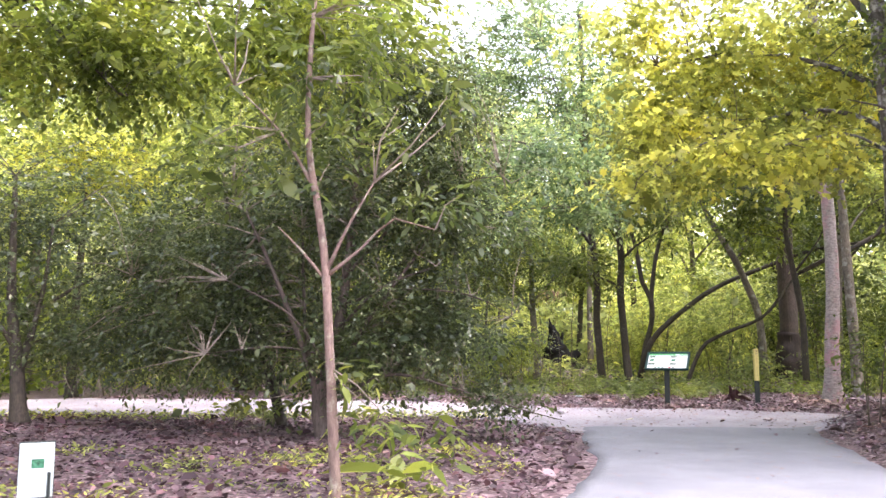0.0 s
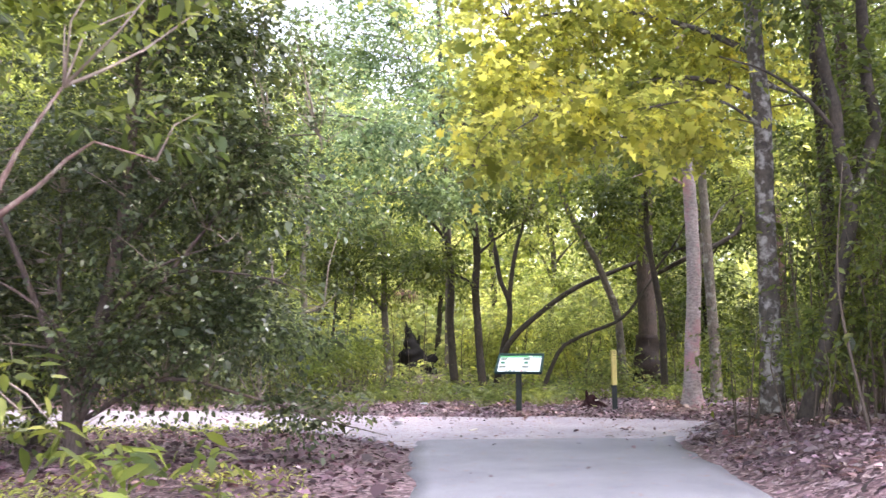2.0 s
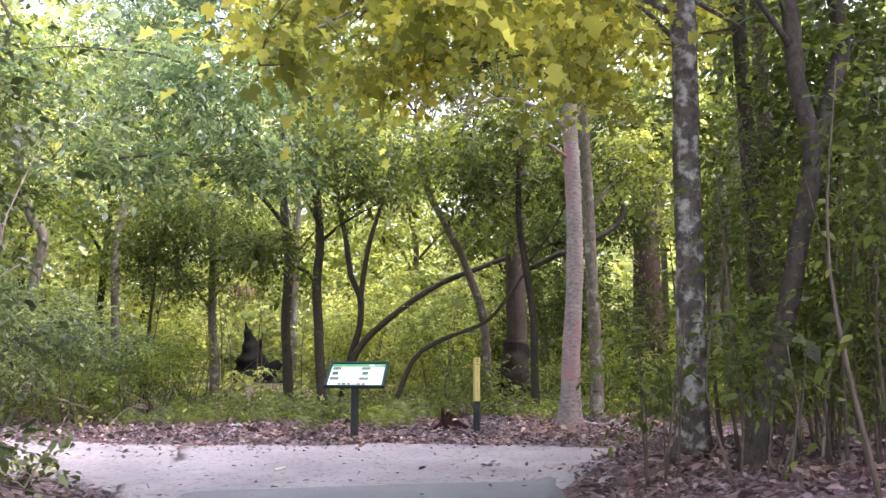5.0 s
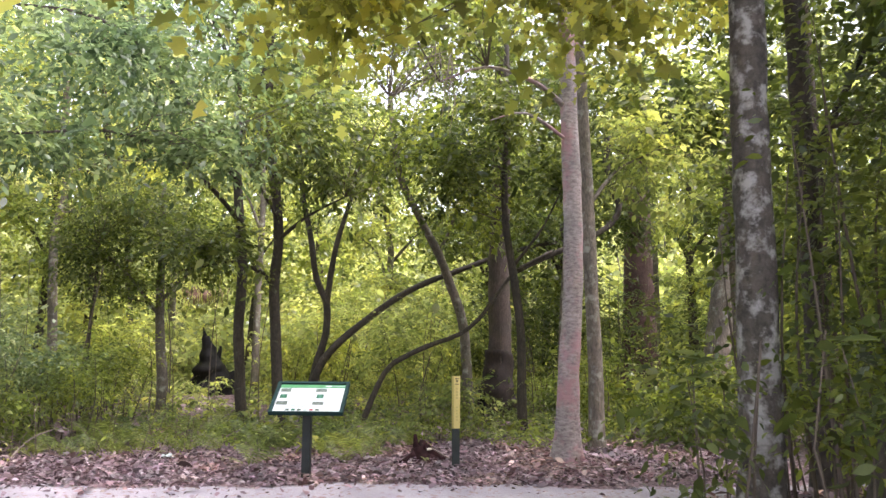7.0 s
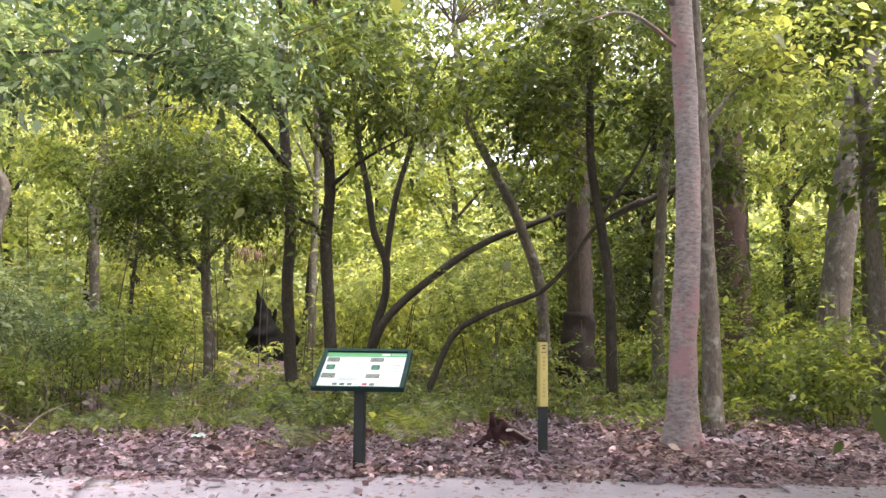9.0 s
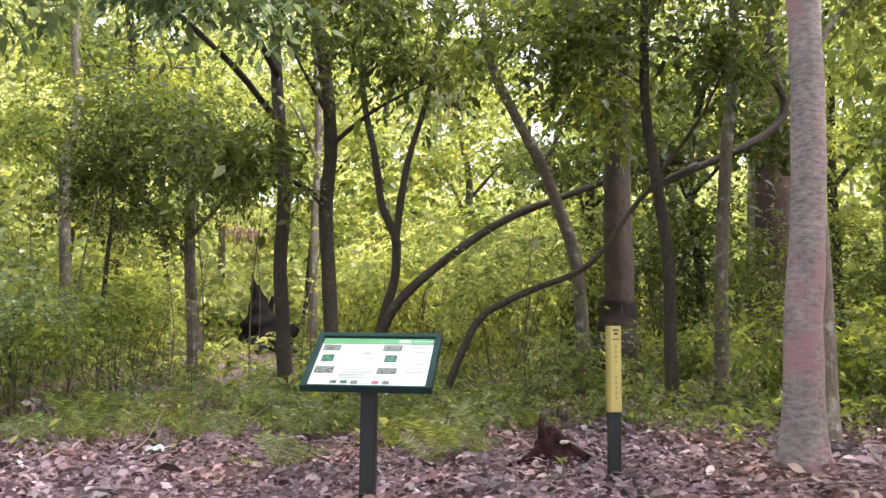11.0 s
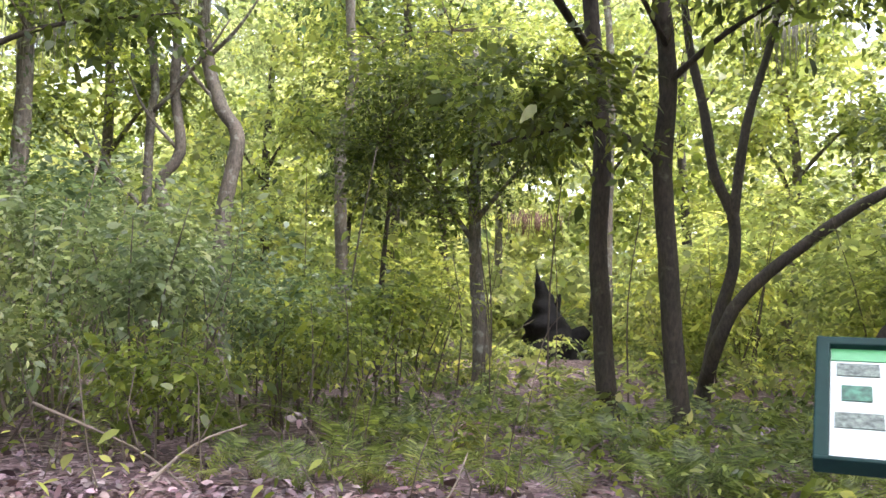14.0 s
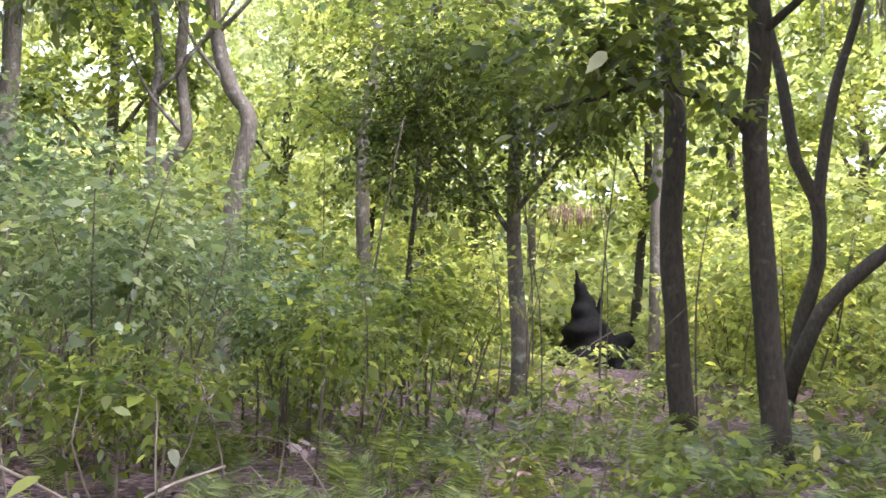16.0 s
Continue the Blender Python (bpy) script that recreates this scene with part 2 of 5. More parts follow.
YELLOW_SIDE = plain_mat("dull_yellow_plastic", (0.42, 0.36, 0.10), 0.45, 0, 0.08)
WHITE = plain_mat("white_plastic", (0.38, 0.43, 0.425), 0.4, 0, 0.04)
PINK_TAPE = plain_mat("pink_tape", (0.75, 0.10, 0.22), 0.5)
PALE_WOOD = plain_mat("pale_wood_chip", (0.62, 0.56, 0.46), 0.7, 0, 0.15, 40)


# ---- building helpers ----
def ss(a, b, v):
    v = min(1.0, max(0.0, (v - a) / (b - a)))
    return v * v * (3 - 2 * v)


def ground_z(x, y):
    """Height of the ground: level clearing, a low rise into the wood, a bank beside the path."""
    z = 0.07 * ss(16.3, 18.2, y) + 0.04 * ss(18.2, 19.6, y) + 0.45 * ss(26, 38, y) + 0.09 * ss(7.2, 8.4, x) * ss(17.0, 18.3, y) * (1 - ss(20, 24, y))
    z += 0.42 * ss(5.7, 7.0, x + 0.25 * (13 - y) * (y < 13)) * (1 - ss(13.2, 14.8, y))
    return z + 0.03 * noise.noise((x * 0.7, y * 0.7, 0)) * ss(0.5, 3, abs(x - 3.4) + max(0, y - 16.5))


def mesh_object(name, verts, faces, material, parent=None, label="", smooth=True):
    me = bpy.data.meshes.new(name)
    me.from_pydata(verts, [], faces)
    if smooth:
        me.shade_smooth()
    me.materials.append(material)
    ob = new(name, me)
    ob.parent = parent
    return tagged(ob, label)


def part(name, bm, material, parent, label=""):
    me = bpy.data.meshes.new(name)
    bm.to_mesh(me)
    bm.free()
    me.materials.append(material)
    ob = new(name, me)
    ob.parent = parent
    return tagged(ob, label)


def box(sx, sy, sz, m=Matrix(), bevel=0.004):
    bm = bmesh.new()
    bmesh.ops.create_cube(bm, size=1, matrix=m @ Matrix.Diagonal((sx, sy, sz, 1)))
    if bevel:
        bmesh.ops.bevel(bm, geom=bm.edges, offset=bevel, segments=2, affect="EDGES", profile=0.5)
    return bm


def spline(pts, step):
    """Points along a smooth curve through pts."""
    q = [Vector(p) for p in pts]
    q = [q[0] * 2 - q[1]] + q + [q[-1] * 2 - q[-2]]
    out = []
    for i in range(1, len(q) - 2):
        k = max(1, int((q[i + 1] - q[i]).length / step))
        for j in range(k):
            u = j / k
            a, b, c, d = q[i - 1], q[i], q[i + 1], q[i + 2]
            out.append(0.5 * (2 * b + (c - a) * u + (2 * a - 5 * b + 4 * c - d) * u * u + (3 * b - a - 3 * c + d) * u ** 3))
    return out + [q[-2]]


def tube(pts, r0, r1, segs=9, step=0.25, rough=0.08, flare=0.0, wave=0.0):
    """A tapered, slightly knotty limb along a smooth curve: vertices and faces."""
    line = spline(pts, step)
    n = len(line)
    verts, faces = [], []
    for i, c in enumerate(line):
        u = i / max(1, n - 1)
        way = (line[min(n - 1, i + 1)] - line[max(0, i - 1)]).normalized()
        side = way.cross(Vector((0.31, 0.95, 0.02)) if abs(way.y) < 0.9 else Vector((1, 0, 0))).normalized()
        up = way.cross(side)
        r = r0 + (r1 - r0) * u
        if flare:
            h = (c - line[0]).length
            r *= 1 + flare * math.exp(-h / (r0 * 2.2))
        w = Vector((noise.noise(c * 0.9), noise.noise(c * 0.9 + Vector((7, 3, 1))), 0)) * wave
        for k in range(segs):
            a = 2 * math.pi * k / segs
            d = side * math.cos(a) + up * math.sin(a)
            rr = r * (1 + rough * 2 * noise.noise((c + d * r) * 3.1) + (flare * 0.5 * math.exp(-(c - line[0]).length / (r0 * 1.4)) * math.sin(a * 4 + r0 * 90)))
            verts.append(c + w + d * rr)
        if i:
            o = (i - 1) * segs
            faces += [(o + k, o + (k + 1) % segs, o + segs + (k + 1) % segs, o + segs + k) for k in range(segs)]
    faces += [tuple(range(segs))[::-1], tuple(range((n - 1) * segs, n * segs))]
    return verts, faces


def joined(tubes):
    verts, faces = [], []
    for v, f in tubes:
        o = len(verts)
        verts += v
        faces += [tuple(i + o for i in q) for q in f]
    return verts, faces


def leaves(name, p, size, material, parent=None, label="", ratio=0.5, flat=0.95, droop=0.25, seed=1, spread=0.35, lobes=False, oval=False, way=None):
    """One folded blade for each point of p (n x 3), as one mesh; way gives each blade's direction."""
    g = np.random.default_rng(seed)
    n = len(p)
    if way is None:
        ang = g.uniform(0, 2 * np.pi, n)
        d = np.stack([np.cos(ang), np.sin(ang), g.normal(-droop, 0.35, n)], 1)
    else:
        d = way + g.normal(0, 0.16, (n, 3))
    d /= np.linalg.norm(d, axis=1)[:, None]
    nrm = g.normal(0, flat, (n, 3)) + np.array([0, 0, 1.0])
    side = np.cross(d, nrm)
    side /= np.linalg.norm(side, axis=1)[:, None] + 1e-9
    up = np.cross(side, d)
    ln = (size * (0.92 if way is not None else 1.0) * g.lognormal(0, spread, n))[:, None]
    wd = ln * ratio * 0.5 * g.uniform(0.75, 1.25, n)[:, None]
    if lobes:        # a five-pointed blade
        prof = [(0, 0), (0.22, 0.75), (0.42, 0.42), (0.58, 1.0), (0.72, 0.4), (1.0, 0.0), (0.72, -0.4), (0.58, -1.0), (0.42, -0.42), (0.22, -0.75)]
    elif oval:       # a rounder blade that curls
        prof = [(0, 0), (0.28, 0.85), (0.68, 0.8), (1.0, 0.0), (0.68, -0.8), (0.28, -0.85)]
    else:            # a pointed oval
        prof = [(0, 0), (0.26, 0.86), (0.58, 0.92), (1.0, 0.0), (0.58, -0.92), (0.26, -0.86)]
    k = len(prof)
    v = np.empty((n, k, 3))
    for i, (a, b) in enumerate(prof):
        v[:, i] = p + d * ln * a + side * wd * b + up * (abs(b) * wd * 0.35 - ln * 0.16 * a * a)
    me = bpy.data.meshes.new(name)
    me.vertices.add(n * k)
    me.vertices.foreach_set("co", v.reshape(-1).astype(np.float32))
    me.loops.add(n * k)
    me.loops.foreach_set("vertex_index", np.arange(n * k, dtype=np.int32))
    me.polygons.add(n)
    me.polygons.foreach_set("loop_start", np.arange(0, n * k, k, dtype=np.int32))
    me.update(calc_edges=True)
    me.materials.append(material)
    ob = new(name, me)
    ob.parent = parent
    return tagged(ob, label)


def shoots(centres, outward, k, spray, g):
    """k leaves for each spray centre, set alternately along arching shoots: places and directions."""
    m = max(1, round(k / 6.5))
    q = -(-k // m)
    n = len(centres)
    size = np.repeat(spray * g.uniform(0.55, 1.45, n), m)[:, None]
    foot = np.repeat(centres, m, 0) + g.normal(0, 0.55, (n * m, 3)) * size * np.array([1, 1, 0.5])
    d = np.repeat(outward, m, 0) * 0.55 + g.normal(0, 0.75, (n * m, 3)) * np.array([1, 1, 0.45]) + np.array([0, 0, -0.12])
    d /= np.linalg.norm(d, axis=1)[:, None]
    lateral = np.cross(d, np.array([0, 0, 1.0]) + g.normal(0, 0.3, (n * m, 3)))
    lateral /= np.linalg.norm(lateral, axis=1)[:, None] + 1e-9
    places, ways = [], []
    for j in range(q):
        u = (j + 0.35) / q
        places.append(foot + d * size * (2.0 * u - 0.7) - np.array([0, 0, 0.35]) * size * u * u)
        turn = (1 if j % 2 else -1) * (0 if j == q - 1 else 0.95 - 0.35 * u)
        ways.append(d * 0.7 + lateral * turn - np.array([0, 0, 0.12 + 0.3 * u * u]))
    return np.concatenate(places), np.concatenate(ways)


def blob_points(blobs, seed, spray=0.32):
    """Leaf places and directions in sprays that fill uneven crowns; blobs are (centre, radii, sprays, leaves in a spray). Also the spray centres."""
    g = np.random.default_rng(seed)
    out, ways, centres = [], [], []
    for c, r, n, k in blobs:
        u = g.normal(0, 1, (n, 3))
        u /= np.linalg.norm(u, axis=1)[:, None]
        rad = np.clip(np.abs(g.normal(0.66, 0.30, n)), 0.05, 1.5) * (1 + 0.22 * np.sin(u[:, 0] * 7 + seed) * np.cos(u[:, 2] * 6 + u[:, 1] * 5))
        cc = np.array(c) + u * rad[:, None] * np.array(r)
        keep = cc[:, 2] > 0.25
        cc, u = cc[keep], u[keep]
        centres.append(cc)
        p, w = shoots(cc, u, k, spray, g)
        out.append(p)
        ways.append(w)
    return np.concatenate(out), np.concatenate(ways), np.concatenate(centres)


def tree(label, trunk, r0, r1, bark, leaf, blobs, size, limbs=(), twigs=30, name="tree", category="tree", flare=0.5, seed=1, ratio=0.5, spray=0.32,
         lobes=False, twig_mat=None, segs=10, group="", leaf_label=""):
    """A tree: trunk, limbs one by one, joined twigs and a crown of leaves in sprays."""
    base = Vector(trunk[0])
    base.z = ground_z(base.x, base.y)
    root = tagged(new(name), label, category, group)
    root.location = base
    foot = [Vector((trunk[0][0], trunk[0][1], base.z - 0.12))] + [Vector(q) for q in trunk[1:]]
    v, f = tube([q - base for q in foot], r0, r1, segs, 0.2, 0.07, flare, 0.0)
    mesh_object("trunk", v, f, bark, root)
    bones = [q for q in spline(foot, 0.4) if q.z > 0.8]
    for pts, a, b in limbs:
        v, f = tube([Vector(q) - base for q in pts], a, b, 7, 0.2, 0.08)
        mesh_object("limb", v, f, bark, root)
        bones += spline(pts, 0.4)
    if blobs:
        p, way, cc = blob_points(blobs, seed, spray)
        arr = np.array(bones)
        g = np.random.default_rng(seed + 50)
        made = []
        for q in cc[g.permutation(len(cc))[:twigs]]:
            dd = np.linalg.norm(arr - q, axis=1) + 0.8 * np.maximum(0, arr[:, 2] - q[2])
            a, b = Vector(arr[dd.argmin()]), Vector(q)
            span = (b - a).length
            mid = a.lerp(b, 0.5) + Vector(g.normal(0, 0.09, 3)) * span + Vector((0, 0, 0.06 * span))
            made.append(tube([a - base, mid - base, b - base], min(0.022, 0.006 + 0.005 * span), 0.003, 5, 0.3, 0.1))
        if made:
            tagged(mesh_object("branchwork", *joined(made), twig_mat or TWIG, root), kind="stuff")
        leaves("crown", p - np.array(base), size, leaf, root, leaf_label, ratio, 0.62, seed=seed, lobes=lobes, way=way)
    return root


# ---- ground ----
def axis(a, b, step, far):
    core = list(np.arange(a, b + 1e-6, step))
    lo = [a - d for d in (1, 3, 7, 16, 40, 120, far)][::-1]
    return lo + core + [b + d for d in (1, 3, 7, 16, 40, 120, far)]


gx, gy = axis(-14, 22, 0.3, 500), axis(-6, 42, 0.3, 500)
gv = [(x, y, ground_z(x, y)) for y in gy for x in gx]
w = len(gx)
gf = [(j * w + i, j * w + i + 1, (j + 1) * w + i + 1, (j + 1) * w + i) for j in range(len(gy) - 1) for i in range(w - 1)]
tagged(mesh_object("ground", gv, gf, LITTER), "forest floor covered in pinkish brown dead leaves", "ground", kind="structure")


def strip(name, material, left, right, rise, label, category, n_along=160, n_across=16, rag=0.12):
    """A paved band between two edge curves, with ragged edges and a thin lip."""
    def sample(pts):
        line = spline([(x, y, 0) for x, y in pts], 0.05)
        d = [0.0]
        for a, b in zip(line, line[1:]):
            d.append(d[-1] + (b - a).length)
        return [line[int(np.searchsorted(d, d[-1] * i / n_along).clip(0, len(line) - 1))] for i in range(n_along + 1)]
    la, ra = sample(left), sample(right)
    verts, faces = [], []
    for i, (a, b) in enumerate(zip(la, ra)):
        a = a + Vector((noise.noise(a * 1.7), noise.noise(a * 1.7 + Vector((3, 9, 2))), 0)) * rag + Vector((noise.noise(a * 6), 0, 0)) * rag * 0.4
        b = b + Vector((noise.noise(b * 1.7), noise.noise(b * 1.7 + Vector((5, 1, 2))), 0)) * rag + Vector((noise.noise(b * 6), 0, 0)) * rag * 0.4
        verts.append((a.x, a.y, ground_z(a.x, a.y) - 0.05))
        for k in range(n_across + 1):
            q = a.lerp(b, k / n_across)
            crown = 1 if 0 < k < n_across else 0.35
            verts.append((q.x, q.y, ground_z(q.x, q.y) + rise * crown))
        verts.append((b.x, b.y, ground_z(b.x, b.y) - 0.05))
    c = n_across + 3
    for i in range(len(la) - 1):
        faces += [(i * c + k, i * c + k + 1, (i + 1) * c + k + 1, (i + 1) * c + k) for k in range(c - 1)]
    return tagged(mesh_object(name, verts, faces, material), label, category, kind="structure")


strip("gravel_path", GRAVEL, [(-22, 15.5), (-12, 16.2), (-7.5, 16.9), (-4, 16.9), (-1, 16.8), (0.8, 15.9), (1.6, 14.6), (2.2, 13.3), (4, 13.1), (6.3, 13.4), (7.2, 14.2), (8.6, 14.9), (12, 15.0), (20, 14.4)],
      [(-22, 19.8), (-12, 20.3), (-7.5, 20.6), (-4, 20.4), (-1, 19.8), (1.4, 18.75), (2.6, 18.3), (4.0, 18.05), (5.4, 17.8), (7.0, 17.3), (8.2, 16.9), (9.4, 16.6), (12, 16.4), (20, 15.8)],
      0.02, "pale trodden gravel path crossing the clearing", "path", 320, 24, 0.3)
strip("asphalt_path", ASPHALT, [(-4.4, -14), (-2.6, -6), (-1.1, 0), (0.1, 4), (1.14, 7.6), (1.78, 9.8), (1.96, 11.5), (2.3, 14.15)],
      [(-0.9, -14), (0.8, -6), (2.3, 0), (3.5, 4.4), (4.5, 8.0), (5.2, 10.6), (5.75, 12.8), (6.15, 13.9)],
      0.035, "smooth worn blue-grey asphalt path", "path", 260, 16, 0.07)


def scatter(n, x0, x1, y0, y1, seed, test=None):
    g = np.random.default_rng(seed)
    q = np.stack([g.uniform(x0, x1, n), g.uniform(y0, y1, n)], 1)
    if test:
        q = q[[test(x, y, g.random()) for x, y in q]]
    return np.array([(x, y, ground_z(x, y)) for x, y in q])


def path_edges(y):
    return float(np.interp(y, [0, 4, 7.6, 9.8, 11.5, 14.1], [-1.1, 0.1, 1.14, 1.78, 1.96, 2.3])), float(np.interp(y, [0, 4.4, 8, 10.6, 12.8, 13.9], [2.3, 3.5, 4.5, 5.2, 5.75, 6.15]))


def gravel_edges(x):
    return float(np.interp(x, [-12, -7.5, -1, 0.8, 1.6, 2.2, 6.3, 7.2, 8.6, 12], [16.2, 16.9, 16.8, 15.9, 14.6, 13.3, 13.4, 14.2, 14.9, 15.0])), \
        float(np.interp(x, [-12, -7.5, -4, -1, 1.4, 2.6, 4, 5.4, 7, 8.2, 9.4, 12], [20.3, 20.6, 20.4, 19.8, 18.75, 18.3, 18.05, 17.8, 17.3, 16.9, 16.6, 16.4]))


def off_paths(x, y, chance):
    a, b = path_edges(y)
    if y < 14.2 and a - 0.1 < x < b + 0.1:
        return chance < 0.02
    c, d = gravel_edges(x)
    if c + 0.15 < y < d - 0.15:
        return chance < 0.05 + 0.25 * ss(0.7, 0.0, min(y - c, d - y))
    return True


def in_bed(x, y, chance):
    return off_paths(x, y, chance) and x < path_edges(y)[0] and y < gravel_edges(x)[0]


# few paler leaves are let into the bed, which keeps it dark like shade
def past_bed(x, y, chance):
    return off_paths(x, y, chance) and (not in_bed(x, y, chance) or chance < 0.05)


# bed leaves in the colour darkened for shade
fallen = scatter(17000, -8.5, 3, 5, 16.8, 33, in_bed)
fallen[:, 2] += np.random.default_rng(8).uniform(0.01, 0.05, len(fallen))
tagged(leaves("fallen_leaves", fallen, 0.08, LEAF_BED_SHADED, None, "", 0.55, 0.35, 0.0, 34, oval=True), "maroon and purple-brown dead leaves covering the bed, darkened as if shaded", "fallen leaves", kind="stuff")
fallen = scatter(30000, -8.5, 12, 5, 22.5, 3, past_bed)
fallen[:, 2] += np.random.default_rng(5).uniform(0.01, 0.05, len(fallen))
tagged(leaves("fallen_leaves", fallen, 0.07, LEAF_DEAD, None, "", 0.55, 0.35, 0.0, 4, oval=True), "dry pinkish brown fallen leaves on the ground", "fallen leaves", kind="stuff")
fallen = scatter(17000, -1, 11, 17.0, 21.0, 13, off_paths)
fallen[:, 2] += np.random.default_rng(6).uniform(0.02, 0.09, len(fallen))
tagged(leaves("fallen_leaves", fallen, 0.070, LEAF_DEAD, None, "", 0.5, 0.5, 0.0, 14, oval=True), "thick drift of dead brown leaves beside the gravel", "fallen leaves", kind="stuff")

fallen = scatter(7000, 5.2, 9.5, 8.5, 15.2, 23, off_paths)
fallen[:, 2] += np.random.default_rng(7).uniform(0.01, 0.07, len(fallen))
tagged(leaves("fallen_leaves", fallen, 0.074, LEAF_DEAD, None, "", 0.5, 0.45, 0.0, 24, oval=True), "loose dead leaves heaped on the bank", "fallen leaves", kind="stuff")

# ---- signs ----
def info_sign():
    root = tagged(new("information_sign"), "green-framed sloping information panel on a dark post beside the gravel", "sign")
    bx, by = 4.86, 18.13
    bz = ground_z(bx, by)
    root.location = (bx, by, bz)
    part("post", box(0.105, 0.105, 1.05, pose(0, 0, 0.43, 0, 0, -22), 0.008), SIGN_BLACK, root, "square dark post")
    tilt = pose(0.02, -0.01, 1.065 - bz, 36, 0, -23)       # the panel's plane: x across, y up the slope
    part("bracket", box(0.34, 0.30, 0.04, tilt @ pose(0, 0, -0.045), 0.005), SIGN_BLACK, root)
    panel = part("panel", box(0.84, 0.55, 0.02, tilt @ Matrix.Diagonal((0.985, 1, 1, 1)) @ pose(0, 0, -0.004), 0.002), PANEL, root, "pale printed panel")
    for nm, sx, sy, x, y in (("frame_rail", 0.93, 0.045, 0, 0.292), ("frame_rail", 0.93, 0.018, 0, -0.284), ("frame_rail", 0.045, 0.565, -0.4425, 0.0), ("frame_rail", 0.045, 0.565, 0.4425, 0.0)):
        part(nm, box(sx, sy, 0.06, tilt @ Matrix.Diagonal((0.985, 1, 1, 1)) @ pose(x, y, 0), 0.006), SIGN_GREEN, root, "dark green frame rail")
    part("header_band", box(0.835, 0.065, 0.003, tilt @ Matrix.Diagonal((0.985, 1, 1, 1)) @ pose(0, 0.235, 0.0082), 0), BAND, panel, "green title band")

    def print_at(nm, sx, sy, x, y, mat):
        part(nm, box(sx, sy, 0.003, tilt @ Matrix.Diagonal((0.985, 1, 1, 1)) @ pose(x, y, 0.0086), 0), mat, panel)
    print_at("title_mark", 0.085, 0.024, 0.20, 0.234, PANEL)
    print_at("title_mark", 0.15, 0.010, 0.335, 0.236, INK)
    for x, y, sx, sy, mat in ((-0.355, 0.155, 0.13, 0.065, PHOTO_GREY), (-0.36, 0.035, 0.09, 0.075, PHOTO_GREEN), (-0.355, -0.095, 0.14, 0.07, PHOTO_GREY),
                              (0.12, 0.155, 0.14, 0.065, PHOTO_GREY), (0.125, 0.035, 0.09, 0.075, PHOTO_GREEN), (0.12, -0.10, 0.14, 0.06, PHOTO_GREY)):
        print_at("photograph", sx, sy, x + 0.02 * (x < 0), y, mat)
    for i, mat in enumerate((PHOTO_GREY, PHOTO_GREEN, PHOTO_GREY, INK, PHOTO_RED, PHOTO_GREY)):
        print_at("photograph", 0.05, 0.033, -0.24 + i * 0.075, -0.225, mat)
    print_at("map_line", 0.24, 0.006, -0.11, -0.12, INK)
    print_at("map_line", 0.006, 0.30, 0.025, 0.03, INK)
    print_at("map_patch", 0.05, 0.022, -0.06, 0.10, INK)
    for i in range(7):
        print_at("text_line", 0.13, 0.004, 0.31, 0.16 - i * 0.045, INK)
    for i in range(3):
        print_at("text_line", 0.19, 0.004, -0.12, -0.145 - i * 0.016, INK)


def marker_post():
    root = tagged(new("trail_marker"), "slim trail marker post with a yellow upper face and black base", "trail marker")
    x, y = 7.0, 18.65
    z = ground_z(x, y)
    root.location = (x, y, z)
    turn = pose(0, 0, 0, 0, 0, -17)
    part("base_post", box(0.105, 0.085, 0.85, turn @ pose(0, 0, 0.13), 0.006), SIGN_BLACK, root, "black lower post")
    part("sleeve", box(0.115, 0.10, 0.71, turn @ pose(0, 0, 0.905), 0.006), YELLOW_SIDE, root, "dull yellow sleeve")
    plate = part("face_plate", box(0.085, 0.008, 0.70, turn @ pose(0.012, -0.054, 0.905), 0.002), YELLOW, root, "yellow face plate")
    for sx, sz, px, pz in ((0.05, 0.012, 0.012, 1.225), (0.03, 0.016, 0.012, 1.195), (0.055, 0.008, 0.012, 1.15)):
        part("black_mark", box(sx, 0.004, sz, turn @ pose(px, -0.0605, pz), 0), INK_DARK, plate)
    for i in range(11):
        if i not in (4, 5):
            part("letter_mark", box(0.016, 0.004, 0.02, turn @ pose(0.012, -0.0595, 1.09 - i * 0.042), 0), YELLOW_SIDE, plate)


def small_sign():
    root = tagged(new("plant_label"), "small white printed plant label on black legs in the leaf litter", "sign")
    x, y = -3.18, 6.62
    root.location = (x, y, ground_z(x, y))
    m = pose(0, 0, 0.37, 2, 0, 24)
    plate = part("plate", box(0.25, 0.012, 0.42, m, 0.003), WHITE, root, "white printed plate")
    part("backing", box(0.26, 0.012, 0.44, m @ pose(0, 0.014, 0), 0.003), SIGN_BLACK, root)
    part("picture", box(0.09, 0.003, 0.07, m @ pose(0.01, -0.0075, 0.05), 0), PHOTO_GREEN, plate)
    for i in range(5):
        part("text_line", box(0.17, 0.003, 0.008, m @ pose(0, -0.0075, -0.06 - i * 0.024), 0), INK, plate)
    for dx in (-0.09, 0.09):
        part("leg", box(0.02, 0.02, 0.40, pose(dx, 0.03, 0.15), 0.002), SIGN_BLACK, root)


info_sign()
marker_post()
small_sign()


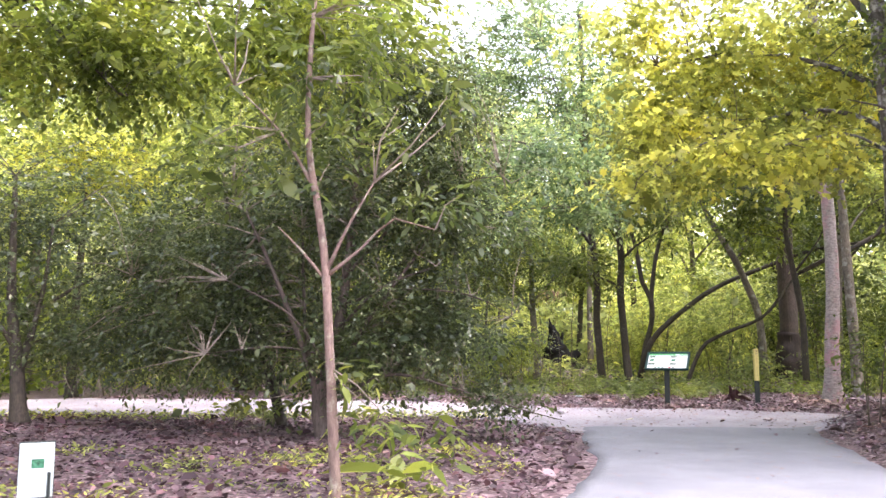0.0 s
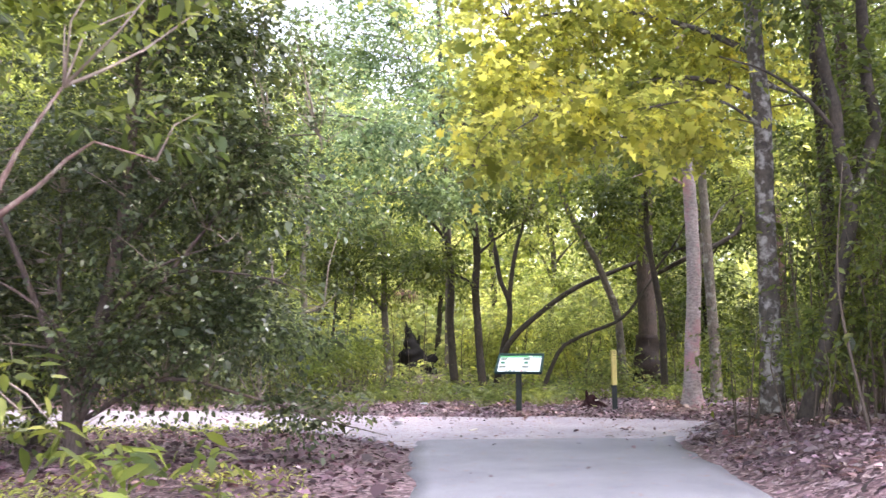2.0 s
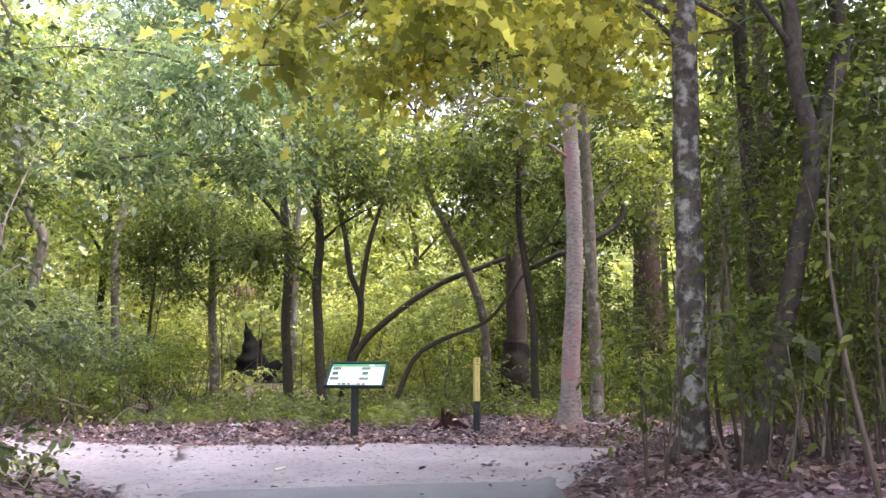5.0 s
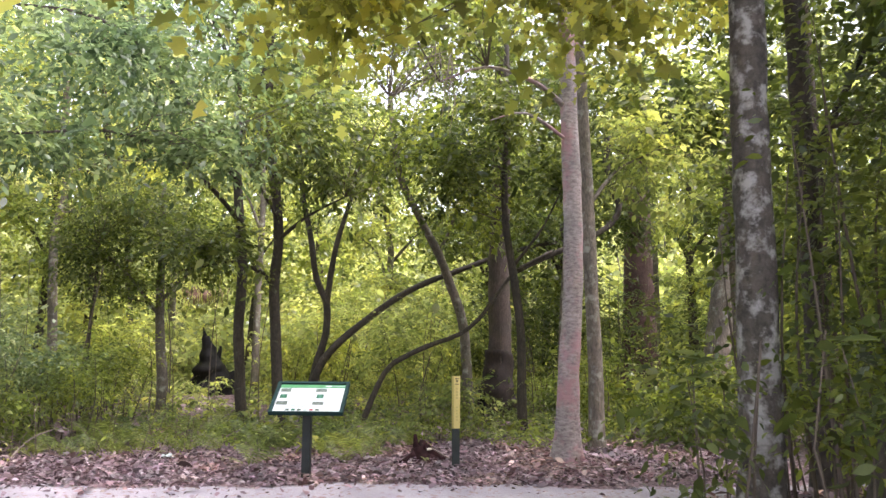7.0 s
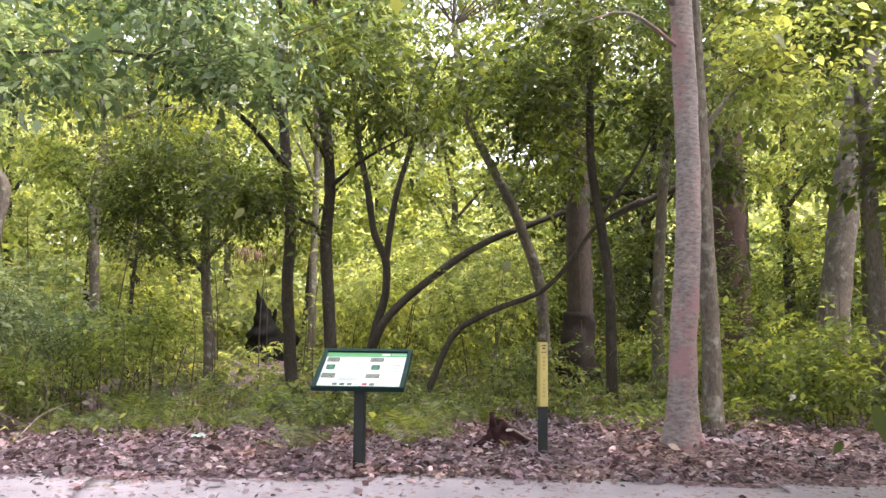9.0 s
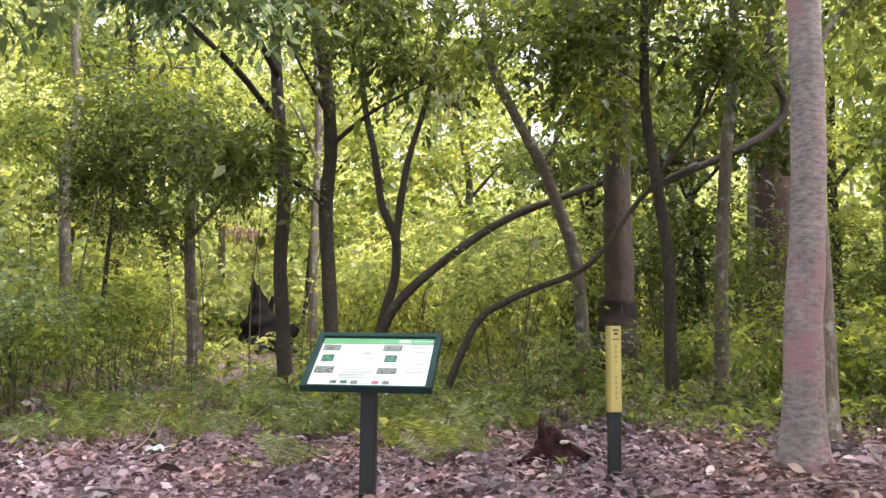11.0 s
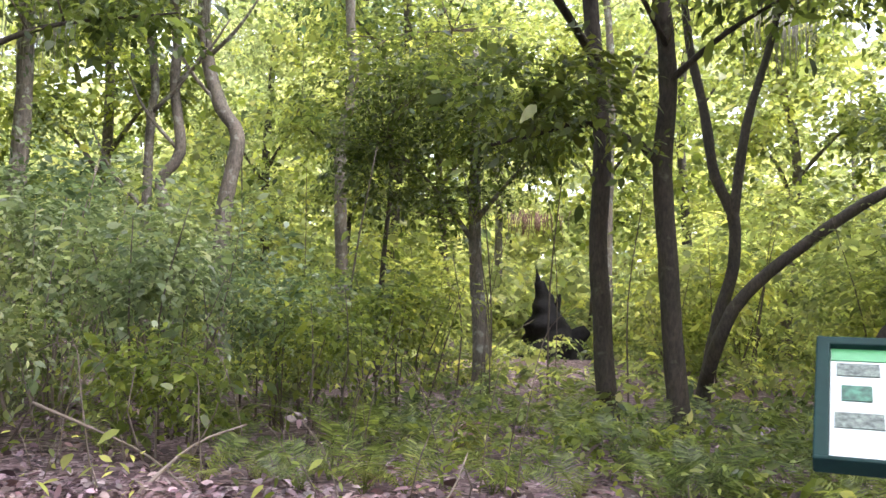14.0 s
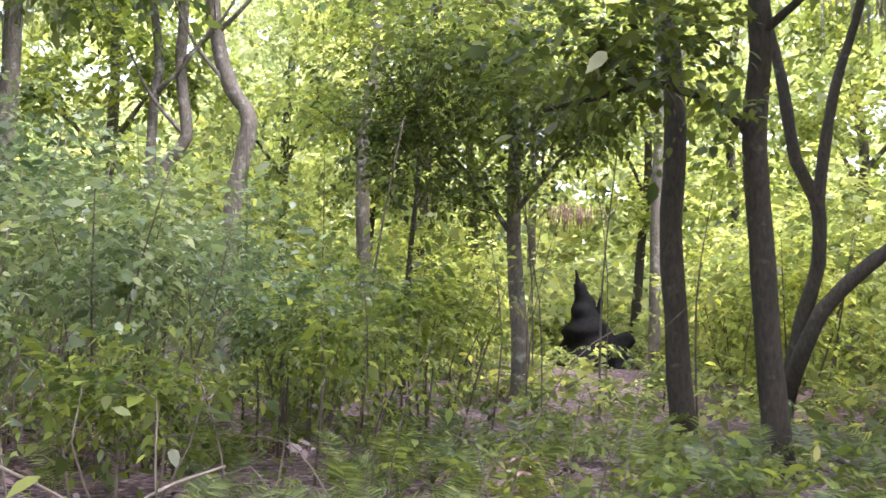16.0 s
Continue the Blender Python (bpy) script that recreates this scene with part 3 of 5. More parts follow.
# ---- trees ----
# slender sapling in the near bed
tree("slender pinkish sapling with long green leaves in the near bed", [(-0.93, 7.45, 0), (-1.0, 7.4, 1.15), (-1.06, 7.4, 2.06), (-1.15, 7.4, 2.68), (-1.24, 7.4, 3.26), (-1.21, 7.4, 4.4), (-1.1, 7.5, 5.4)],
     0.053, 0.014, BARK_SAP, LEAF_DEEP,
     [((-1.15, 7.4, 4.0), (1.5, 1.0, 0.9), 150, 8), ((-1.0, 7.3, 3.2), (1.2, 0.7, 0.35), 46, 7), ((-2.1, 7.3, 3.1), (0.6, 0.5, 0.3), 26, 7), ((-0.1, 7.3, 2.65), (0.55, 0.4, 0.18), 18, 7), ((-1.7, 7.3, 2.75), (0.6, 0.4, 0.2), 18, 7), ((-0.8, 7.35, 1.2), (0.22, 0.2, 0.22), 8, 6), ((-0.6, 7.4, 0.75), (0.25, 0.2, 0.25), 7, 6)],
     0.115, [([(-1.05, 7.4, 1.96), (-0.73, 7.35, 2.21), (-0.43, 7.3, 2.47), (-0.07, 7.3, 2.37)], 0.021, 0.005), ([(-1.04, 7.4, 1.91), (-1.29, 7.4, 2.21), (-1.5, 7.4, 2.42)], 0.018, 0.005),
            ([(-1.05, 7.4, 2.0), (-0.85, 7.3, 2.4), (-0.62, 7.3, 2.8)], 0.022, 0.008), ([(-1.16, 7.4, 2.75), (-1.5, 7.4, 3.3), (-1.9, 7.3, 3.7)], 0.02, 0.006)],
     40, "sapling", "sapling", 0.3, 3, 0.32, 0.16, leaf_label="long drooping green leaves", twig_mat=TWIG_PALE)

# large dark holly over the bed
tree("dense dark holly with many bare inner branches and small glossy leaves", [(-1.75, 12.5, 0), (-1.85, 12.5, 0.6), (-1.6, 12.5, 1.5), (-1.4, 12.6, 3.2), (-1.3, 12.6, 5.4)], 0.11, 0.03, BARK_RED, LEAF_HOLLY,
     [((-1.4, 13.0, 3.4), (2.2, 1.6, 2.4), 900, 22), ((-0.4, 12.5, 1.7), (1.5, 1.1, 0.9), 420, 22), ((0.0, 12.3, 3.5), (1.2, 0.9, 1.3), 380, 22), ((-0.2, 12.4, 5.2), (1.2, 1.0, 1.0), 280, 22), ((0.8, 12.2, 0.62), (0.8, 0.6, 0.26), 75, 18), ((-3.0, 12.8, 1.5), (1.6, 1.0, 0.75), 260, 20), ((-1.2, 12.2, 1.25), (1.0, 0.7, 0.55), 120, 20), ((-3.4, 13.1, 2.4), (1.4, 1.2, 1.4), 400, 22), ((-1.4, 12.7, 6.0), (1.5, 1.3, 1.4), 420, 24)],
     0.068, [([(-1.8, 12.5, 0.3), (-2.05, 12.45, 1.2), (-2.6, 12.3, 2.6), (-3.2, 12.4, 3.8)], 0.06, 0.015), ([(-1.8, 12.5, 0.4), (-1.2, 12.3, 1.6), (-0.4, 12.2, 2.7), (0.1, 12.2, 3.4)], 0.05, 0.012),
             ([(-1.7, 12.5, 0.5), (-0.8, 12.1, 0.95), (0.2, 12.0, 0.75), (1.3, 12.1, 0.4)], 0.035, 0.006), ([(-1.85, 12.55, 0.3), (-2.1, 12.7, 1.6), (-2.2, 12.8, 3.2)], 0.05, 0.015),
             ([(-1.7, 12.5, 1.0), (-2.2, 12.0, 1.8), (-3.1, 11.8, 2.3)], 0.03, 0.006), ([(-1.6, 12.5, 1.6), (-0.9, 12.0, 2.2), (-0.1, 11.8, 2.5)], 0.03, 0.006), ([(0.3, 12.1, 0.72), (1.0, 11.9, 0.5), (1.75, 12.0, 0.3)], 0.012, 0.004), ([(-1.5, 12.5, 2.4), (-0.7, 12.3, 3.2), (0.3, 12.2, 3.8), (0.9, 12.2, 3.9)], 0.03, 0.006),
             ([(-1.5, 12.5, 2.0), (-0.6, 12.2, 2.2), (0.4, 12.1, 2.1), (1.0, 12.1, 1.8)], 0.026, 0.005), ([(-1.6, 12.5, 1.2), (-2.4, 12.0, 1.35), (-3.4, 11.9, 1.25)], 0.022, 0.005)],
     520, "holly", "tree", 0.5, 7, 0.5, 0.24, twig_mat=TWIG_PALE, leaf_label="small glossy dark green leaves")

# dark tree at the far side of the bed
tree("dark many-stemmed understorey tree at the edge of the bed", [(-7.55, 15.0, 0), (-7.67, 15.0, 1.1), (-7.84, 15.0, 2.33), (-7.9, 15, 4.5)], 0.14, 0.04, BARK_DARK, LEAF_HOLLY,
     [((-7.6, 15.4, 3.6), (2.1, 1.5, 1.9), 520, 20), ((-7.0, 15.5, 1.6), (1.6, 0.9, 0.7), 200, 20), ((-5.4, 15.7, 2.9), (1.7, 1.2, 1.5), 420, 20), ((-9.5, 15.4, 3.2), (1.5, 1.3, 1.9), 350, 20)], 0.075,
     [([(-7.6, 15, 0.9), (-7.28, 15.0, 2.33), (-7.15, 15, 3.6)], 0.07, 0.02), ([(-7.7, 15, 1.3), (-8.4, 14.9, 2.4), (-9.0, 15, 3.4)], 0.05, 0.015), ([(-7.4, 15, 2.0), (-6.5, 15.2, 2.6), (-5.6, 15.4, 3.0)], 0.04, 0.012)],
     90, "understorey_tree", "tree", 0.5, 11, 0.5, 0.26)

tree("second dark holly with low drooping branches beside the gravel", [(-2.7, 14.3, 0), (-3.0, 14.3, 1.0), (-3.6, 14.4, 2.6), (-3.9, 14.4, 4.4)], 0.09, 0.03, BARK_DARK, LEAF_HOLLY,
     [((-4.6, 14.6, 2.9), (1.8, 1.1, 1.7), 560, 22), ((-5.0, 14.3, 1.5), (1.7, 0.9, 0.75), 260, 20), ((-3.0, 14.6, 3.6), (1.6, 1.0, 1.6), 360, 22)], 0.07,
     [([(-2.9, 14.3, 0.8), (-4.2, 14.2, 1.8), (-5.4, 14.3, 2.6)], 0.045, 0.012), ([(-2.8, 14.3, 0.7), (-2.6, 14.2, 1.9), (-2.4, 14.3, 2.8)], 0.04, 0.012)], 120, "holly", "tree", 0.4, 107, 0.5, 0.26, twig_mat=TWIG_PALE)

# tall broadleaf crowns above and behind the bed, yellower at the far side
tree("tall broadleaf tree with yellow-green crown behind the bed", [(-6.1, 25.3, 0), (-6.1, 25.3, 2), (-6.3, 25.3, 5), (-6.0, 25.5, 9)], 0.2, 0.07, BARK_DARK, LEAF_LIME,
     # last blob is added to shade the gravel below it
     [((-6.5, 24.0, 7.6), (3.4, 2.5, 2.6), 700, 16), ((-9.5, 22.5, 6.5), (2.5, 2.2, 2.0), 420, 16), ((-10.5, 19.5, 5.0), (1.9, 1.6, 1.2), 260, 16), ((-5.6, 18.6, 7.8), (3.2, 1.6, 0.9), 420, 15)], 0.13,
     [([(-6.2, 25.3, 3.5), (-7.5, 24.5, 5.5), (-9, 23, 6.5)], 0.09, 0.03), ([(-6.2, 25.3, 4.5), (-5, 24.3, 6.5), (-4.5, 24, 8)], 0.08, 0.03)], 60, seed=13, spray=0.4)
tree("dense evergreen tree beyond the gravel", [(-3.4, 24.5, 0), (-3.4, 24.4, 2), (-3.3, 24.4, 5), (-3.2, 24.4, 8)], 0.17, 0.05, BARK_DARK, LEAF_DEEP,
     [((-3.6, 24.0, 6.8), (2.6, 2.2, 3.0), 800, 16), ((-5.5, 25.0, 3.0), (2.4, 1.4, 2.4), 600, 16), ((-1.0, 24.8, 4.9), (1.2, 0.7, 0.45), 90, 10)], 0.12,
     [([(-3.4, 24.4, 2.5), (-4.6, 24.2, 3.6), (-5.6, 24.4, 4.2)], 0.06, 0.02), ([(-3.35, 24.4, 3.6), (-2.0, 24.6, 4.5), (-0.4, 25.0, 4.9)], 0.05, 0.012)], 70, seed=17, spray=0.36)
tree("leafy tree with mixed green and yellow leaves over the bed", [(-9.2, 10.4, 0), (-9.1, 10.4, 2), (-8.9, 10.5, 5), (-8.8, 10.6, 7.5)], 0.14, 0.05, BARK_DARK, LEAF_GREEN,
     # last blob is unseen canopy, added to shade the bed
     [((-4.4, 10.7, 5.4), (1.9, 1.2, 1.1), 620, 15), ((-1.8, 10.4, 5.5), (1.5, 1.1, 0.9), 380, 15), ((-7.0, 10.6, 5.9), (1.7, 1.2, 1.1), 330, 15), ((-3.2, 7.6, 6.9), (3.0, 2.3, 0.8), 900, 13)], 0.1,
     # first limb here only carries that added canopy
     [([(-8.9, 10.5, 6.0), (-7.0, 9.4, 6.8), (-3.6, 7.8, 6.9)], 0.06, 0.02), ([(-8.9, 10.5, 4.6), (-7.2, 10.6, 5.6), (-5.4, 10.6, 6.0), (-3.6, 10.5, 5.9), (-2.2, 10.3, 5.7)], 0.06, 0.012), ([(-5.6, 10.6, 6.0), (-4.8, 10.5, 5.2), (-4.2, 10.4, 4.6)], 0.025, 0.006)], 90, seed=19, spray=0.3)

tree("yellow-leaved maple at the far side of the bed", [(-9.6, 21.6, 0), (-9.6, 21.6, 2), (-9.4, 21.4, 4.5), (-9.1, 21.2, 8)], 0.13, 0.05, BARK_DARK, LEAF_MAPLE,
     [((-9.2, 20.8, 6.3), (1.7, 1.3, 0.9), 230, 13), ((-7.9, 20.6, 5.6), (0.9, 0.8, 0.6), 90, 13), ((-10.6, 20.6, 5.0), (1.2, 1.0, 0.7), 120, 13)], 0.11,
     [([(-9.4, 21.4, 4.6), (-8.6, 21.0, 5.3), (-7.9, 20.6, 5.7)], 0.04, 0.012), ([(-9.45, 21.4, 4.0), (-10.0, 21.0, 4.6), (-10.7, 20.6, 5.0)], 0.04, 0.012)], 40, "maple", seed=113, spray=0.3, lobes=True, ratio=0.9, leaf_label="yellow lobed leaves")
for x, y, h, leaf, seed in ((-8.2, 27.5, 13.0, LEAF_GREEN, 121), (-4.4, 28.5, 13.5, LEAF_LIME, 122), (-12.5, 25.0, 12.0, LEAF_GREEN, 123)):
    tree("tall green tree standing behind the bed", [(x, y, 0), (x + 0.1, y, h * 0.35), (x - 0.1, y, h * 0.65), (x + 0.2, y, h)], 0.18, 0.06, BARK_GREY, leaf,
         [((x, y - 0.5, h * 0.82), (2.6, 1.8, h * 0.17), 430, 14), ((x + 0.8, y - 1.0, h * 0.58), (2.0, 1.4, 1.3), 260, 14), ((x - 1.4, y - 0.8, h * 0.62), (1.7, 1.3, 1.2), 200, 14)], 0.14,
         [([(x, y, h * 0.45), (x + 0.7, y - 0.6, h * 0.55), (x + 1.2, y - 1.0, h * 0.6)], 0.07, 0.02), ([(x, y, h * 0.48), (x - 0.8, y - 0.5, h * 0.57), (x - 1.6, y - 0.8, h * 0.63)], 0.07, 0.02)], 50, seed=seed, spray=0.38, group="trees behind the bed")

# tree out of view, added only so that its canopy darkens the bed
tree("unseen leaning tree added to shade the bed", [(-7.6, 2.4, 0), (-7.5, 2.5, 3), (-7.0, 3.0, 6), (-6.4, 3.6, 8.5)], 0.2, 0.07, BARK_GREY, LEAF_GREEN,
     [((-4.6, 4.6, 8.0), (3.0, 2.4, 0.9), 900, 13), ((-6.2, 8.2, 8.2), (2.6, 2.4, 0.9), 760, 13), ((-2.6, 2.2, 8.6), (2.4, 2.0, 0.8), 560, 13)], 0.15,
     [([(-7.0, 3.0, 6), (-5.8, 3.8, 7.4), (-4.4, 4.6, 8.2)], 0.09, 0.03), ([(-7.1, 2.9, 5.6), (-6.8, 5.2, 7.2), (-6.2, 8.0, 8.2)], 0.08, 0.02), ([(-6.8, 3.2, 6.5), (-4.6, 2.8, 8.0), (-2.6, 2.2, 8.7)], 0.07, 0.02)], 40, seed=127, spray=0.36)

# dark upright trunk with a pale blue-green crown towards the path
tree("dark straight trunk with drooping grey-green oak crown", [(4.86, 25.2, 0), (4.77, 25.2, 0.81), (4.73, 25.2, 1.45), (4.67, 25.2, 2.24), (4.70, 25.2, 2.89), (4.70, 25.2, 3.54), (4.62, 25.2, 4.36), (4.54, 25.2, 5.19), (4.5, 25.2, 6.1), (4.4, 25.1, 9), (4.3, 25, 12)], 0.118, 0.06, BARK_DARK, LEAF_OAK,
     [((2.6, 20.8, 6.2), (2.4, 1.6, 1.5), 420, 13), ((3.6, 20.6, 4.7), (1.0, 0.8, 0.6), 110, 13), ((1.4, 20.2, 4.6), (1.3, 1.0, 0.7), 120, 13), ((4.0, 24.6, 9.4), (2.4, 1.8, 2.0), 400, 13), ((-0.3, 21.5, 6.2), (1.5, 1.2, 1.4), 100, 13), ((3.2, 24.8, 11.8), (2.6, 1.8, 1.6), 300, 13), ((2.4, 24.0, 7.2), (1.3, 1.0, 1.0), 120, 13), ((1.9, 24.6, 9.8), (1.7, 1.4, 2.2), 300, 13)], 0.125,
     [([(4.62, 25.1, 4.4), (3.7, 23.4, 4.9), (2.5, 20.8, 4.9), (1.0, 20.0, 4.55)], 0.055, 0.015), ([(4.54, 25.1, 5.2), (3.6, 23.2, 6.0), (2.2, 20.6, 6.5), (0.5, 20.5, 6.6)], 0.06, 0.015), ([(4.5, 25.1, 6), (4.9, 24.3, 7.5), (5.2, 23.8, 9)], 0.06, 0.02), ([(4.45, 25.1, 7.4), (3.6, 24.8, 9.2), (3.0, 24.8, 11)], 0.05, 0.015)],
     90, seed=23, spray=0.32, ratio=0.4, leaf_label="narrow grey-green leaves")
tree("dark trunk with an arching side branch of glossy leaves", [(5.52, 24.6, 0), (5.40, 24.6, 1.26), (5.36, 24.6, 1.91), (5.31, 24.6, 2.53), (5.28, 24.6, 3.15), (5.34, 24.6, 3.87), (5.30, 24.6, 4.59), (5.19, 24.6, 5.39), (5.12, 24.6, 5.87), (5.0, 24.6, 8)], 0.116, 0.085, BARK_DARK, LEAF_DEEP,
     [((3.9, 24.0, 3.65), (1.1, 0.6, 0.7), 130, 12), ((6.1, 24.0, 5.3), (1.6, 1.2, 0.8), 170, 12), ((5.3, 22.8, 5.9), (1.9, 1.5, 1.0), 240, 14), ((5.2, 25, 8), (2.4, 2.0, 1.6), 260, 14)], 0.125,
     [([(5.28, 24.6, 3.0), (5.2, 24.6, 3.15), (5.06, 24.6, 3.3), (4.83, 24.55, 3.4), (4.49, 24.5, 3.5), (4.19, 24.5, 3.48), (3.89, 24.5, 3.38), (3.4, 24.5, 3.25)], 0.055, 0.02), ([(5.33, 24.55, 4.0), (5.9, 24.4, 4.5), (6.6, 24.1, 4.9)], 0.045, 0.012),
      ([(5.3, 24.5, 4.4), (4.9, 24.1, 4.9), (4.6, 23.6, 5.2)], 0.035, 0.012), ([(4.3, 24.5, 3.49), (4.0, 24.4, 3.8), (3.7, 24.3, 3.95)], 0.02, 0.006)], 60, seed=29, spray=0.26, ratio=0.42)
tree("small leafy tree with a dense low crown", [(3.35, 29.3, 0), (3.33, 29.3, 0.9), (3.18, 29.3, 2.56), (3.14, 29.3, 4.33), (3.1, 29.3, 6)], 0.15, 0.06, BARK_GREY, LEAF_DEEP,
     [((2.3, 28.6, 5.2), (1.8, 1.3, 1.0), 340, 17), ((3.7, 28.4, 4.3), (1.5, 1.0, 0.7), 210, 17), ((1.6, 28.8, 4.0), (1.1, 0.9, 0.8), 150, 17), ((2.7, 28.5, 3.3), (1.4, 0.9, 0.35), 80, 14)], 0.09,
     [([(3.2, 29.3, 2.6), (2.4, 29, 3.6), (1.7, 28.8, 4.2)], 0.05, 0.015), ([(3.17, 29.3, 3), (3.8, 28.8, 3.7), (4.4, 28.4, 4.2)], 0.05, 0.015)], 60, seed=31, spray=0.28)
tree("tall thin pale trunk with bare side twigs", [(0.66, 31.3, 0), (0.61, 31.3, 2.06), (0.53, 31.3, 3.4), (0.49, 31.3, 4.75), (0.68, 31.3, 6.08), (0.55, 31.3, 7.54), (0.5, 31.3, 11)], 0.14, 0.07, BARK_GREY, LEAF_LIME,
     [((0.8, 31.5, 9.5), (3.0, 2.5, 2.2), 420, 14), ((2.6, 32.5, 6.8), (2.0, 1.6, 1.4), 260, 14)], 0.13,
     [([(0.66, 31.2, 6.0), (1.2, 31.1, 6.05), (1.8, 31.0, 5.7), (2.0, 31, 5.3)], 0.035, 0.012), ([(0.55, 31.2, 5.3), (1.2, 31.1, 5.6), (1.7, 31, 5.5), (1.9, 31, 4.9)], 0.035, 0.012), ([(0.66, 31.2, 6.4), (1.6, 31, 6.8), (2.6, 31, 6.9)], 0.03, 0.01)], 40, seed=37, spray=0.4)
tree("thin straight young tree", [(1.52, 30, 0), (1.52, 30, 1.05), (1.57, 30, 2.5), (1.64, 30, 3.6), (1.6, 30, 5)], 0.06, 0.03, BARK_DARK, LEAF_LIME, [((1.6, 30, 5.4), (1.0, 0.8, 0.9), 80, 12)], 0.11, seed=39, twigs=12)
for pts, r, seed in (([(-1.5, 30.5, 0), (-1.52, 30.5, 2.58), (-1.47, 30.5, 3.5), (-1.32, 30.5, 4.65), (-1.66, 30.5, 5.17), (-1.98, 30.5, 6.13), (-2.09, 30.5, 7.21), (-1.8, 30.5, 9.5)], 0.17, 41),
                     ([(-2.5, 30.6, 0), (-2.45, 30.5, 2.4), (-2.6, 30.5, 3.17), (-2.74, 30.5, 3.79), (-2.4, 30.5, 4.32), (-2.58, 30.5, 5.59), (-2.59, 30.5, 6.56), (-2.9, 30.5, 8.5)], 0.13, 43),
                     ([(-2.95, 30.8, 0), (-2.97, 30.5, 3.17), (-3.0, 30.5, 5.05), (-2.96, 30.5, 5.69), (-3.3, 30.5, 7.5)], 0.11, 47)):
    top = pts[-1]
    tree("crooked grey trunk bending towards the light", pts, r, r * 0.6, BARK_GREY, LEAF_GREEN, [((top[0], 29.8, top[2]), (1.9, 1.4, 1.1), 190, 12)], 0.13,
         [([pts[-3], (pts[-3][0] + 0.6, 30.3, pts[-3][2] + 0.5), (pts[-3][0] + 1.1, 30.2, pts[-3][2] + 1.2)], 0.05, 0.015), ([pts[-4], (pts[-4][0] - 0.6, 30.3, pts[-4][2] + 0.7), (pts[-4][0] - 1.0, 30.2, pts[-4][2] + 1.5)], 0.045, 0.015)],
         24, name="crooked_tree", seed=seed, spray=0.35, group="crooked trunks")

# forked tree and the long leaning limbs
tree("slender forked tree with a Y of two stems", [(6.55, 28, 0), (6.66, 28, 0.6), (6.85, 28, 1.54), (7.05, 28, 2.27), (7.04, 28, 3.05), (6.78, 28, 3.58), (6.6, 28, 4.67), (6.38, 28, 5.69), (6.2, 28, 7.5)], 0.108, 0.045, BARK_DARK, LEAF_GREEN,
     [((6.3, 27.6, 8.2), (2.0, 1.6, 1.3), 200, 14), ((8.2, 27.4, 6.6), (1.3, 1.0, 0.7), 120, 13)], 0.12,
     [([(7.04, 28, 2.95), (7.19, 28, 4.09), (7.31, 28, 4.67), (7.61, 28, 5.7), (7.9, 28, 7)], 0.085, 0.04),
      ([(6.62, 27.9, 0.5), (6.74, 27.6, 1.2), (7.11, 27.6, 1.84), (8.11, 27.6, 2.7), (9.16, 27.6, 3.4), (10.27, 27.6, 3.87), (11.41, 27.6, 4.31), (12.73, 27.6, 4.72), (14.24, 27.6, 4.93)], 0.105, 0.05)],
     30, "forked_tree", seed=53, spray=0.32)
tree("low arching bare limb rooted in the ferns", [(7.0, 24.5, 0), (7.59, 24.5, 1.32), (8.12, 24.5, 1.71), (8.71, 24.5, 1.96), (9.23, 24.5, 2.15), (9.68, 24.5, 2.48), (10.14, 24.5, 3.07), (10.62, 24.5, 3.6), (11.49, 24.5, 4.08)], 0.065, 0.035, BARK_DARK, LEAF_LIME, [], 0.1,
     [([(10.6, 24.5, 3.58), (11.49, 24.6, 4.0), (12.29, 24.5, 4.36), (13.03, 24.5, 4.81), (13.26, 24.5, 5.29), (12.96, 24.5, 5.9), (13.0, 24.5, 7)], 0.06, 0.09)], 0, "arching_tree", seed=54)
tree("thin tree leaning across the fallen limb", [(9.75, 25.2, 0), (9.68, 25.2, 1.51), (9.58, 25.2, 2.45), (9.28, 25.2, 3.3), (9.0, 25.2, 3.97), (8.5, 25.2, 4.85), (8.04, 25.2, 5.81), (7.8, 25.2, 7.5)], 0.13, 0.06, BARK_GREY, LEAF_GREEN,
     [((8.4, 26.0, 9.2), (2.6, 1.5, 1.7), 430, 13), ((8.6, 24.4, 6.4), (1.7, 1.2, 0.9), 220, 14), ((9.6, 24.0, 4.9), (0.9, 0.8, 0.9), 110, 14)], 0.11, [([(9.0, 25.2, 3.97), (9.3, 25, 4.8), (9.4, 24.9, 5.8)], 0.04, 0.02)], 40, "leaning_tree", seed=59, spray=0.3)
tree("thin dark curving tree among the trunks", [(9.8, 22.5, 0), (9.78, 22.5, 0.95), (9.76, 22.5, 2.23), (9.57, 22.5, 3.52), (9.45, 22.5, 4.28), (9.44, 22.5, 5.34), (9.5, 22.5, 8)], 0.095, 0.05, BARK_DARK, LEAF_DEEP,
     [((8.5, 22.6, 5.2), (0.9, 0.7, 1.0), 150, 14), ((9.2, 22.0, 6.4), (1.6, 1.3, 1.0), 200, 14), ((10.4, 22.2, 5.2), (0.9, 0.8, 0.7), 90, 14)], 0.11, [([(9.6, 22.5, 3.4), (10.2, 22.4, 4.2), (10.6, 22.3, 5.0)], 0.04, 0.015)], 40, seed=61, spray=0.3)
